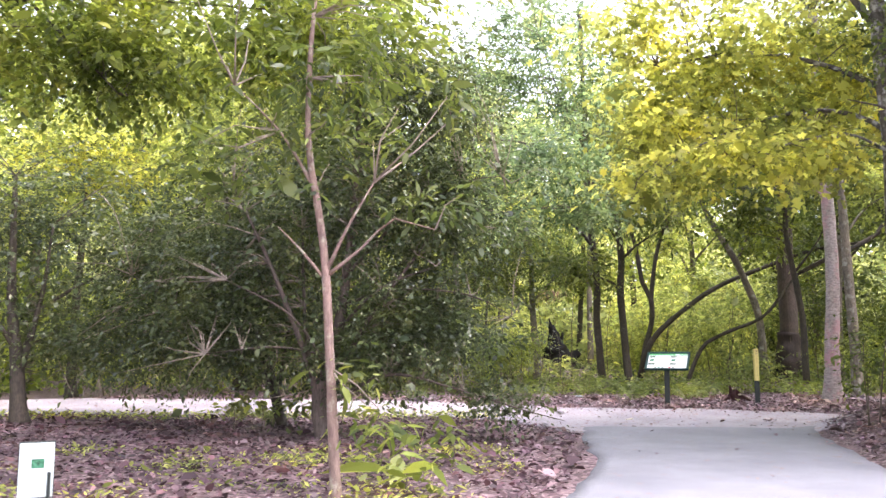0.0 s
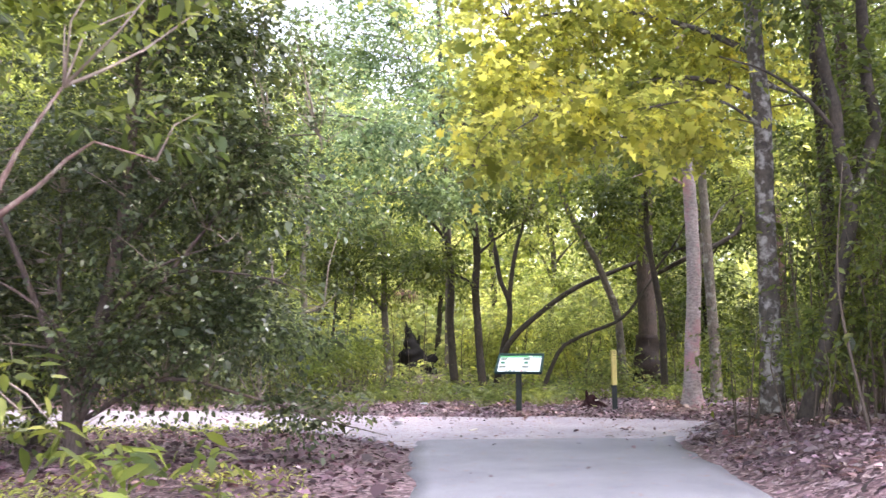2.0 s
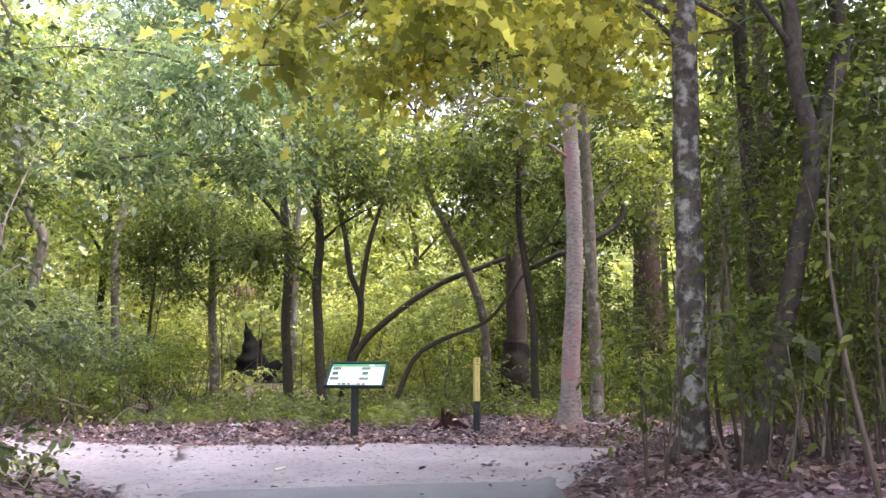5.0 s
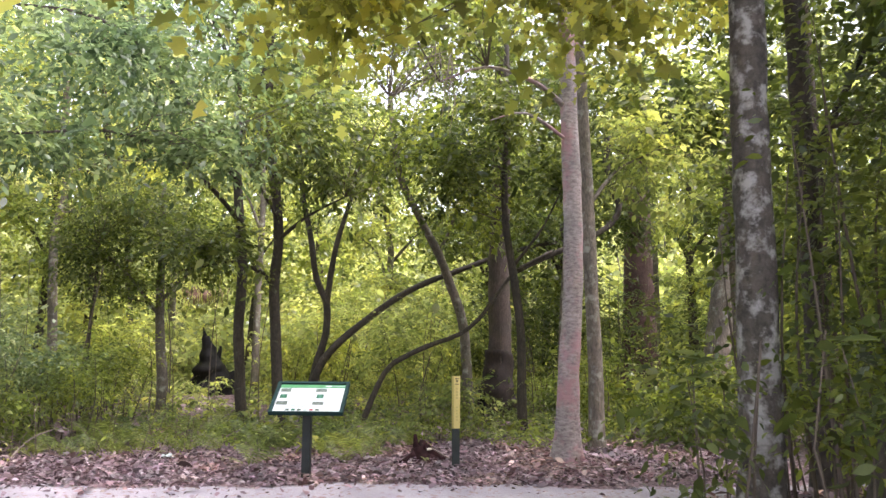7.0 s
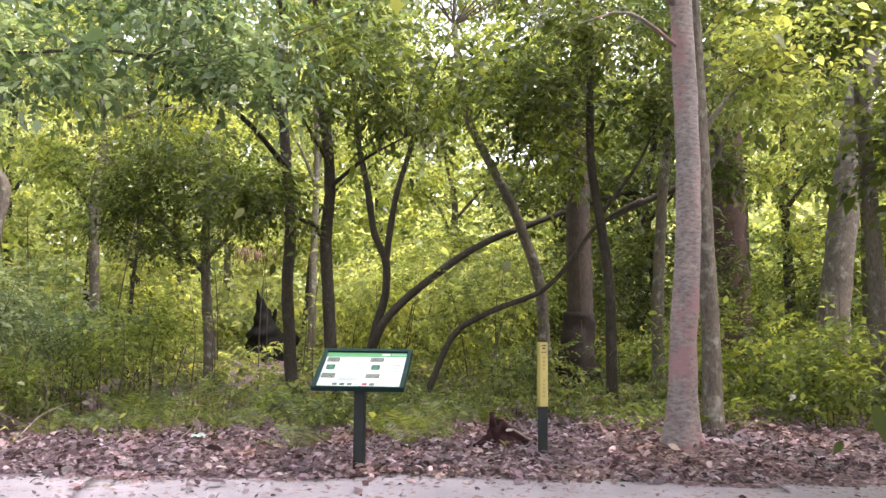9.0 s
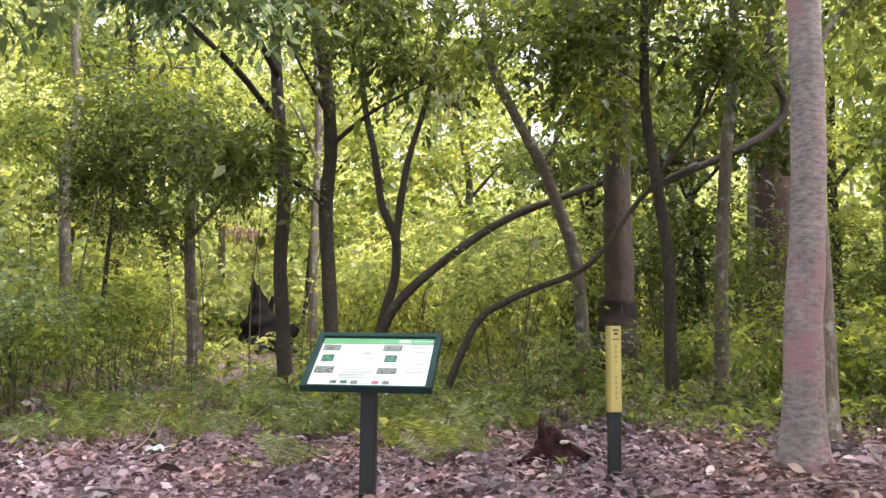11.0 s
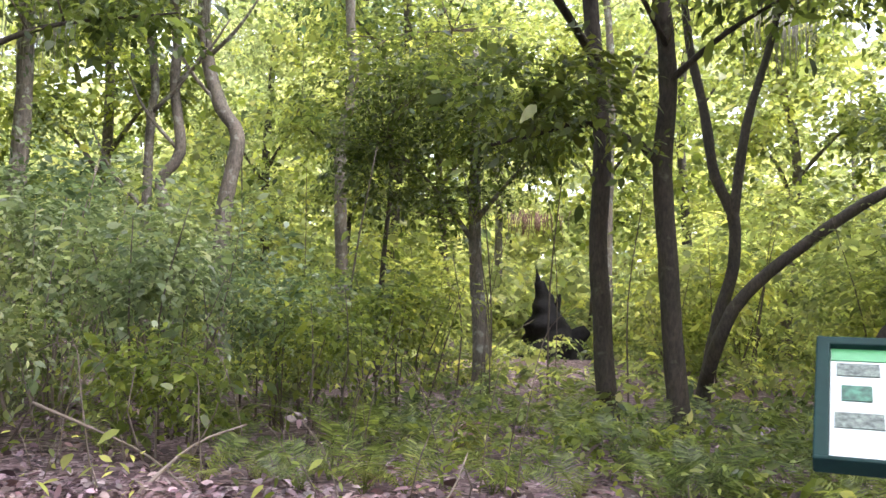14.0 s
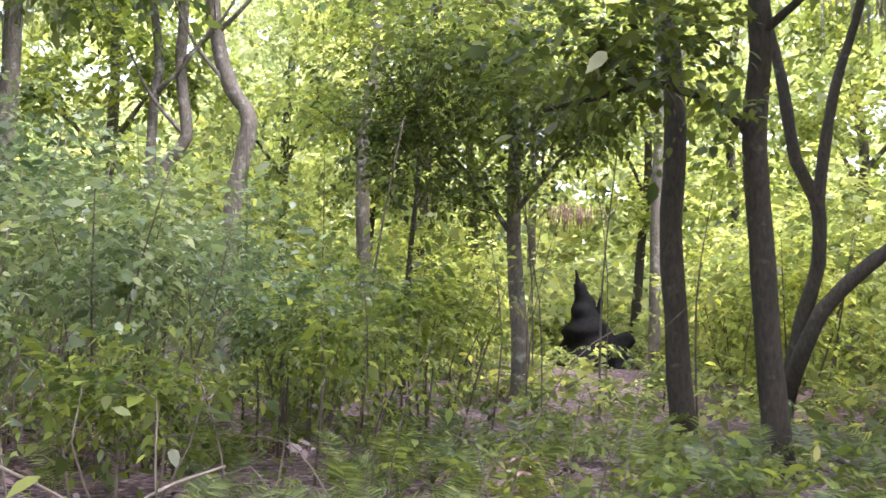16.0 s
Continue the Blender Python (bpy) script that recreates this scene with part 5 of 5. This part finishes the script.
def fern(seed):
    g = random.Random(seed)
    root = tagged(new("fern"), "arching yellow-green fern in the undergrowth", "fern", "ferns in the undergrowth")
    k = g.randint(7, 9)
    for i in range(k):
        f = new("frond", g.choice(FRONDS))
        f.parent = root
        f.matrix_basis = pose(0, 0, 0, g.uniform(-38, 38), g.uniform(-66, -20), 360 * i / k + g.uniform(-18, 18)) @ Matrix.Scale(g.uniform(0.7, 1.05), 4)
    return root


kinds = [fern(s) for s in (1, 2, 3, 4)]
g = random.Random(77)
spots = [(5.6, 19.2), (4.3, 19.2), (5.95, 19.6), (6.2, 20.0), (2.6, 21.2), (3.6, 21.4), (2.0, 21.5), (4.0, 21.0), (5.2, 21.6), (5.9, 20.4), (1.5, 21.2), (-3.6, 15.0), (-2.9, 14.4), (-3.2, 15.3)]
for i in range(60):
    spots.append((g.uniform(1.8, 7.4), g.uniform(21.0, 24.8)))
while len(spots) < 160:
    x, y = g.uniform(-2, 14), g.uniform(19.6, 27)
    if g.random() < 0.25 + 0.75 * ss(19.6, 21.5, y) and (x < 8 or y > 19.5):
        spots.append((x, y))
for i, (x, y) in enumerate(spots):
    m = pose(x, y, ground_z(x, y) - 0.02, 0, 0, g.uniform(0, 360)) @ Matrix.Scale((1.25 if i < 4 else g.uniform(0.8, 1.25)), 4)
    if i < 4:
        kinds[i].matrix_basis = m
    else:
        f = copy_thing(kinds[i % 4], m)
        f.scale = m.to_scale()


# low mixed plants over the wood's floor
def depth_test(x, y, c):
    if 3.7 < x < 6.4 and 25.5 < y < 36.6:      # a gap in the growth towards the burnt stump
        return c < 0.5
    n = noise.noise((x * 0.45, y * 0.45, 3)) * 0.5 + 0.5
    edge = ss(20.6, 22.8, y + 0.5 * (x > 4.5) - 0.9 * ss(3.4, 1.6, x)) if x < 8 else ss(18.2, 20.2, y)
    if -2 < x < 2.7 and y < 25:                # sparser below the tall bushes
        edge *= 0.42
    return c < edge * (0.25 + 0.9 * n)


def low_plants(n, x0, x1, y0, y1, top, size, leaf, label, seed, per=13, spray=0.13):
    """Small plants: a few arching shoots each, rising to an uneven height."""
    c = scatter(n // per, x0, x1, y0, y1, seed, depth_test)
    gg = np.random.default_rng(seed)
    bump = np.array([noise.noise((a * 1.1, b * 1.1, 5)) * 0.5 + 0.55 for a, b, _ in c])
    c[:, 2] += 0.05 + gg.uniform(0.03, 1, len(c)) ** 0.75 * top * bump
    ang = gg.uniform(0, 6.28, len(c))
    p, way = shoots(c, np.stack([np.cos(ang), np.sin(ang), 0.3 + 0 * ang], 1), per, spray, gg)
    keep = np.array([z > ground_z(x, y) + 0.015 for x, y, z in p])
    tagged(leaves("undergrowth", p[keep], size, leaf, None, "", 0.42, 0.5, 0.2, seed, way=way[keep]), label, "undergrowth", kind="stuff")


low_plants(26000, -4, 16, 18.6, 24, 0.6, 0.075, LEAF_FERN, "low green undergrowth at the wood's edge", 301)
low_plants(24000, -4, 16, 18.8, 25, 0.55, 0.085, LEAF_GREEN, "broad-leaved green undergrowth at the wood's edge", 302)
low_plants(45000, -12, 22, 24.5, 38, 0.8, 0.12, LEAF_FERN, "waist-high fern undergrowth deeper in the wood", 303)
low_plants(22000, -12, 22, 26, 40, 1.0, 0.14, LEAF_LIME, "pale yellow-green undergrowth deeper in the wood", 304)
low_plants(9000, -4, 16, 18.9, 25, 0.5, 0.07, LEAF_DEAD, "withered brown fronds in the undergrowth", 309)
p = scatter(9000, -4.8, 0.9, 6.6, 10.8, 305, lambda x, y, c: c < 1.5 * (noise.noise((x * 0.9, y * 0.9, 8)) + 0.12) and x < path_edges(y)[0] - 0.7)
p[:, 2] += np.random.default_rng(9).uniform(0.01, 0.12, len(p))
tagged(leaves("ground_cover", p, 0.055, LEAF_LIME, None, "", 0.35, 0.8, -0.4, 306), "patchy yellow-green moss and weeds on the bed", "ground cover", kind="stuff")
p = scatter(2600, -9.5, 1.0, 15.6, 16.9, 307, lambda x, y, c: c < 0.8)
p[:, 2] += np.random.default_rng(10).uniform(0.01, 0.10, len(p))
tagged(leaves("ground_cover", p, 0.07, LEAF_LIME, None, "", 0.3, 0.9, -0.5, 308), "thin yellowish grass along the gravel", "grass", kind="stuff")


def seedling(x, y, h, seed, size=0.16):
    """A knee-high young plant with a whorl of broad leaves on a thin stalk."""
    z = ground_z(x, y)
    root = tagged(new("seedling"), "young broad-leaved plant growing from the leaf litter", "plant", "seedlings in the bed")
    root.location = (x, y, z)
    gg = np.random.default_rng(seed)
    v, f = tube([(0, 0, -0.05), (0.03, 0.01, h * 0.5), (gg.uniform(-0.08, 0.08), 0, h)], 0.008, 0.004, 5, 0.1)
    mesh_object("stalk", v, f, TWIG, root)
    p = gg.normal(0, 1, (46, 3)) * np.array([0.2, 0.2, 0.13]) + np.array([0, 0, h * 0.85])
    size = size if y < 16 else 0.085
    p[:, 2] = np.maximum(p[:, 2], 0.08)
    leaves("foliage", p, size, LEAF_GREEN if seed % 2 or y < 16 else LEAF_LIME, root, "", 0.36, seed=seed, flat=0.4)


for i, (x, y, h) in enumerate(((-0.55, 8.6, 0.55), (-0.7, 9.4, 0.42), (-2.9, 13.4, 0.6), (-2.2, 13.2, 0.55), (-3.4, 13.6, 0.5), (-0.35, 7.6, 0.35), (0.1, 9.6, 0.4), (2.4, 20.4, 0.3), (4.5, 20.2, 0.32), (3.3, 20.9, 0.28), (1.0, 20.6, 0.25), (5.3, 20.0, 0.3))):
    seedling(x, y, h, 400 + i)


# ---- dead wood and small things ----
def lump(name, label, category, x, y, parts, material, ragged):
    """A ragged stump: uneven spires rising from one mass."""
    z = ground_z(x, y)
    root = tagged(new(name), label, category)
    root.location = (x, y, z)
    for nm, pts, r0, r1 in parts:
        v, f = tube(pts, r0, r1, 18, 0.06, ragged, 0.25)
        mesh_object(nm, v, f, material, root)
    return root


lump("burnt_stump", "charred black stump with a jagged spire among the ferns", "stump", 4.95, 36.0,
     [("stump_body", [(0.05, 0, -0.2), (0.03, 0, 0.25), (-0.06, 0, 0.8), (-0.16, 0, 1.35), (-0.26, 0, 1.85)], 0.72, 0.10), ("spire", [(-0.25, 0, 1.6), (-0.29, 0, 1.9), (-0.34, 0, 2.15)], 0.10, 0.025),
      ("spire", [(0.10, 0, 0.9), (0.20, 0, 1.3), (0.24, 0, 1.55)], 0.14, 0.03), ("root_mass", [(0.3, 0, -0.2), (0.6, 0.1, 0.35), (0.95, 0.1, 0.7)], 0.40, 0.12)], CHAR, 0.24)
stump = lump("rotten_stump", "low dark red-brown rotten stump in the leaves", "stump", 6.8, 19.45,
             [("stump_body", [(0.0, 0, -0.1), (-0.02, 0, 0.08), (-0.06, 0.02, 0.23)], 0.29, 0.10), ("spire", [(-0.10, 0, 0.17), (-0.12, 0, 0.29), (-0.13, 0, 0.40)], 0.055, 0.018), ("shoulder", [(-0.04, 0, 0.17), (0.12, 0, 0.13), (0.30, -0.02, 0.01)], 0.13, 0.08),
              ("root", [(0.2, 0, 0.06), (0.33, 0, 0.03), (0.44, -0.02, -0.02)], 0.10, 0.045), ("root", [(-0.12, 0, 0.06), (-0.24, 0, 0.02), (-0.34, -0.02, -0.02)], 0.10, 0.045)], ROOT, 0.34)
bm = bmesh.new()
bmesh.ops.create_icosphere(bm, subdivisions=2, radius=0.03, matrix=pose(0.05, -0.12, 0.20) @ Matrix.Diagonal((1.3, 0.5, 0.6, 1)))
for v in bm.verts:
    v.co.x += 0.014 * noise.noise(v.co * 50)
    v.co.z += 0.014 * noise.noise(v.co * 50 + Vector((4, 7, 1)))
part("fungus", bm, PALE_WOOD, stump, "pale bracket fungus")
leaves("leaf", np.array([(-0.16, -0.36, 0.12), (-0.10, -0.37, 0.10)]), 0.14, LEAF_LIME, stump, "yellow-green leaf lying against the wood", 0.6, 0.3, 0.2, 5)


def stick(label, pts, r, material=None, name="fallen_branch"):
    base = Vector((pts[0][0], pts[0][1], ground_z(pts[0][0], pts[0][1])))
    world_pts = [Vector((x, y, ground_z(x, y) + h)) for x, y, h in pts]
    v, f = tube([q - base for q in world_pts], r, r * 0.45, 7, 0.1, 0.12)
    ob = mesh_object(name, v, f, material or TWIG_PALE)
    ob.location = base
    return tagged(ob, label, "branch", "fallen branches")


stick("thin pale fallen branch arching off the rotten stump", [(6.78, 19.45, 0.27), (6.95, 19.35, 0.18), (7.15, 19.2, 0.06), (7.4, 18.9, 0.03), (7.9, 18.7, 0.05), (8.5, 18.75, 0.02)], 0.012)
stick("dry fallen branch lying on the leaves", [(0.38, 21.0, 0.55), (1.12, 21.0, 0.27), (1.5, 20.9, 0.05)], 0.012, DEAD_STEM)
stick("dry fallen branch lying on the leaves", [(1.2, 20.8, 0.02), (1.45, 21.1, 0.3), (1.75, 21.3, 0.42)], 0.015)
for i in range(26):
    g = random.Random(900 + i)
    x, y, h, w = g.uniform(0.0, 3.6), g.uniform(20.7, 21.9), g.uniform(0.35, 1.15), g.uniform(-0.7, 0.7)
    z = ground_z(x, y)
    stick("thin bare dead stem standing among the undergrowth", [(x, y, -0.02), (x + w * 0.25, y - 0.05, h * 0.55), (x + w * 0.6, y + g.uniform(-0.2, 0.1), h * 0.95), (x + w, y + g.uniform(-0.3, 0.1), h * g.uniform(0.7, 1.2))], g.uniform(0.003, 0.007), DEAD_STEM)
stick("dry fallen branch lying on the leaves", [(3.0, 20.2, 0.01), (3.2, 20.6, 0.14), (3.3, 20.9, 0.35)], 0.01)
stick("pale fallen branch by the trunk", [(7.9, 17.9, 0.02), (8.4, 17.75, 0.04), (9.0, 17.7, 0.03), (9.6, 17.8, 0.02)], 0.014)
stick("pale fallen branch by the trunk", [(8.7, 17.4, 0.02), (8.72, 17.5, 0.1), (8.7, 17.75, 0.28)], 0.012)
stick("pale leaning branch in the thicket", [(7.2, 11.2, 0.1), (7.8, 11.6, 1.5), (8.4, 12.0, 2.9)], 0.014)


def dead_spray(x, y, z, seed, n=26):
    """Bare grey twigs hanging under the crown."""
    gg = random.Random(seed)
    made = []
    for i in range(n):
        a = Vector((gg.uniform(-0.3, 0.3), gg.uniform(-0.2, 0.2), gg.uniform(0, 0.4)))
        b = a + Vector((gg.uniform(-0.9, 0.2), gg.uniform(-0.3, 0.3), gg.uniform(-0.9, -0.2)))
        made.append(tube([a, a.lerp(b, 0.5) + Vector((0, 0, 0.12)), b], 0.008, 0.003, 4, 0.25))
    v, f = joined(made)
    return v, f, (x, y, z)


for i, (x, y, z) in enumerate(((5.8, 13.2, 4.9), (6.3, 13.6, 5.0), (6.6, 17.9, 5.4))):
    v, f, at = dead_spray(x, y, z, 500 + i)
    ob = mesh_object("dead_twigs", v, f, TWIG_PALE)
    ob.location = at
    tagged(ob, "spray of bare grey dead twigs hanging from the limb", "twigs", kind="stuff")


def moss(x, y, z, seed, h=1.2, material=None, label="grey-brown veil of moss hanging from the branches"):
    gg = random.Random(seed)
    made = []
    for i in range(70):
        a = Vector((gg.gauss(0, 0.28), gg.gauss(0, 0.15), gg.uniform(-0.1, 0.1)))
        b = a + Vector((gg.uniform(-0.06, 0.06), 0, -h * gg.uniform(0.4, 1.0)))
        made.append(tube([a, a.lerp(b, 0.5) + Vector((gg.uniform(-0.05, 0.05), 0, 0)), b], 0.010, 0.004, 4, 0.3))
    ob = mesh_object("hanging_moss", *joined(made), material or MOSS)
    ob.location = (x, y, z)
    tagged(ob, label, "moss", kind="stuff")


for i, (x, y, z) in enumerate(((-3.6, 28.5, 7.4), (-4.2, 28.5, 6.4), (-2.9, 28.4, 7.6), (8.2, 29, 6.6), (-1.9, 29.6, 7.6))):
    moss(x, y, z, 520 + i)

moss(4.32, 33.0, 3.65, 540, 0.5, DEAD_FROND, "reddish brown dead fronds hanging over the burnt stump")

# crumpled white wrapper on the leaves, pale chip on the gravel
bm = bmesh.new()
bmesh.ops.create_grid(bm, x_segments=8, y_segments=5, size=0.5, matrix=Matrix.Diagonal((0.20, 0.13, 1, 1)))
for v in bm.verts:
    v.co.z = 0.03 + 0.03 * noise.noise(v.co * 22) + 0.25 * abs(v.co.y)
bmesh.ops.solidify(bm, geom=bm.faces, thickness=0.006)
cup = part("litter_wrapper", bm, WHITE, None)
cup.matrix_basis = pose(3.31, 20.3, ground_z(3.31, 20.3) + 0.06, 8, 0, -14)
tagged(cup, "crumpled white wrapper dropped on the leaves", "litter")
chip = part("wood_chip", box(0.15, 0.05, 0.025, pose(0, 0, 0, 0, -8, 20), 0.01), PALE_WOOD, None)
chip.location = (3.46, 15.6, ground_z(3.46, 15.6) + 0.035)
tagged(chip, "pale split wood chip lying on the gravel", "wood chip")
tape = part("flagging_tape", box(0.05, 0.004, 0.16, pose(0, 0, 0, 0, 14, 0), 0.001), PINK_TAPE, None)
tape.location = (8.0, 10.9, ground_z(8.0, 10.9) + 0.75)
tagged(tape, "short pink flagging tape tied to a thin stem", "tape")


# ---- distant woods ----
def far_woods(label, n, x0, x1, y0, y1, top, size, seed, leaf=None, floor=0.2, gap=0.0):
    gg = np.random.default_rng(seed)
    k = n // 26
    c = np.stack([gg.uniform(x0, x1, k), gg.uniform(y0, y1, k), gg.uniform(0, 1, k)], 1)
    h = np.array([top * (0.72 + 0.75 * noise.noise((x * 0.11, y * 0.11, seed))) * (1 if y < 38 or top < 10 else 0.3 + 0.7 * ss(38, 52, y)) for x, y, _ in c])
    dens = np.array([noise.noise((x * 0.22, y * 0.22, z * 2.2 + seed)) for x, y, z in c])
    c[:, 2] = floor + c[:, 2] * h
    c = c[dens > gap - 0.35]
    c = c[~((c[:, 0] > 2.4) & (c[:, 0] < 7.6) & (c[:, 1] < 38))]
    ang = gg.uniform(0, 6.28, len(c))
    p, way = shoots(c, np.stack([np.cos(ang), np.sin(ang), 0 * ang], 1), 26, 0.85, gg)
    p[:, 2] = np.maximum(p[:, 2], 0.3)
    tagged(leaves("distant_woods", p, size, leaf or LEAF_FAR_SUNLIT, None, "", 0.6, 0.6, 0.2, seed, way=way), label, "woods", kind="stuff")


# default leaf colour is brightened to look sunlit
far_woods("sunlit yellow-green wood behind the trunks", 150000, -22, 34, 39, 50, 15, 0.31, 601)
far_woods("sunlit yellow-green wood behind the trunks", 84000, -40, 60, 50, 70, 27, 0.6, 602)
far_woods("leafy wood far beyond the big trunks", 52000, 22, 38, 17, 44, 19, 0.38, 607, LEAF_LIME)
far_woods("leafy wood beyond the thicket", 36000, 14, 30, 2, 19, 13, 0.34, 603, LEAF_DEEP)
far_woods("leafy wood beyond the bed", 36000, -26, -11.5, 4, 38, 14, 0.34, 604, LEAF_GREEN)
far_woods("leafy wood behind the walk", 14000, -30, 32, -26, -14, 13, 0.4, 605, LEAF_GREEN)
far_woods("green crowns high between the trunks", 15000, -14, 18, 34, 41, 13, 0.2, 608, LEAF_GREEN, 4.0, 0.1)
far_woods("leafy middle storey between the trunks", 30000, -10, 16, 31, 39, 7, 0.17, 606, LEAF_LIME, 0.3, 0.25)
gg = random.Random(88)
made = []
for i in range(20):
    x, y = gg.uniform(7, 32), gg.uniform(31, 50)
    if abs(x - (3 + (y - 14) * 0.3)) < 1.3:
        continue
    r, h = gg.uniform(0.05, 0.16), gg.uniform(7, 14)
    made.append(tube([(x, y, 0.2), (x + gg.uniform(-0.3, 0.3), y, h * 0.4), (x + gg.uniform(-1, 1), y, h)], r, r * 0.5, 7, 0.8, 0.1))
tagged(mesh_object("distant_trunks", *joined(made), BARK_GREY), "slender grey trunks deep in the wood", "woods", kind="stuff")
made = []
for i in range(38):
    x, y = gg.uniform(-4, 15), gg.uniform(21.5, 33)
    r, h = gg.uniform(0.008, 0.02), gg.uniform(1.2, 4.0)
    z = ground_z(x, y)
    made.append(tube([(x, y, z - 0.1), (x + gg.uniform(-0.12, 0.12), y, z + h * 0.5), (x + gg.uniform(-0.4, 0.4), y, z + h)], r, r * 0.4, 5, 0.5, 0.05))
tagged(mesh_object("thin_stems", *joined(made), TWIG), "thin upright stems of young growth", "undergrowth", kind="stuff")
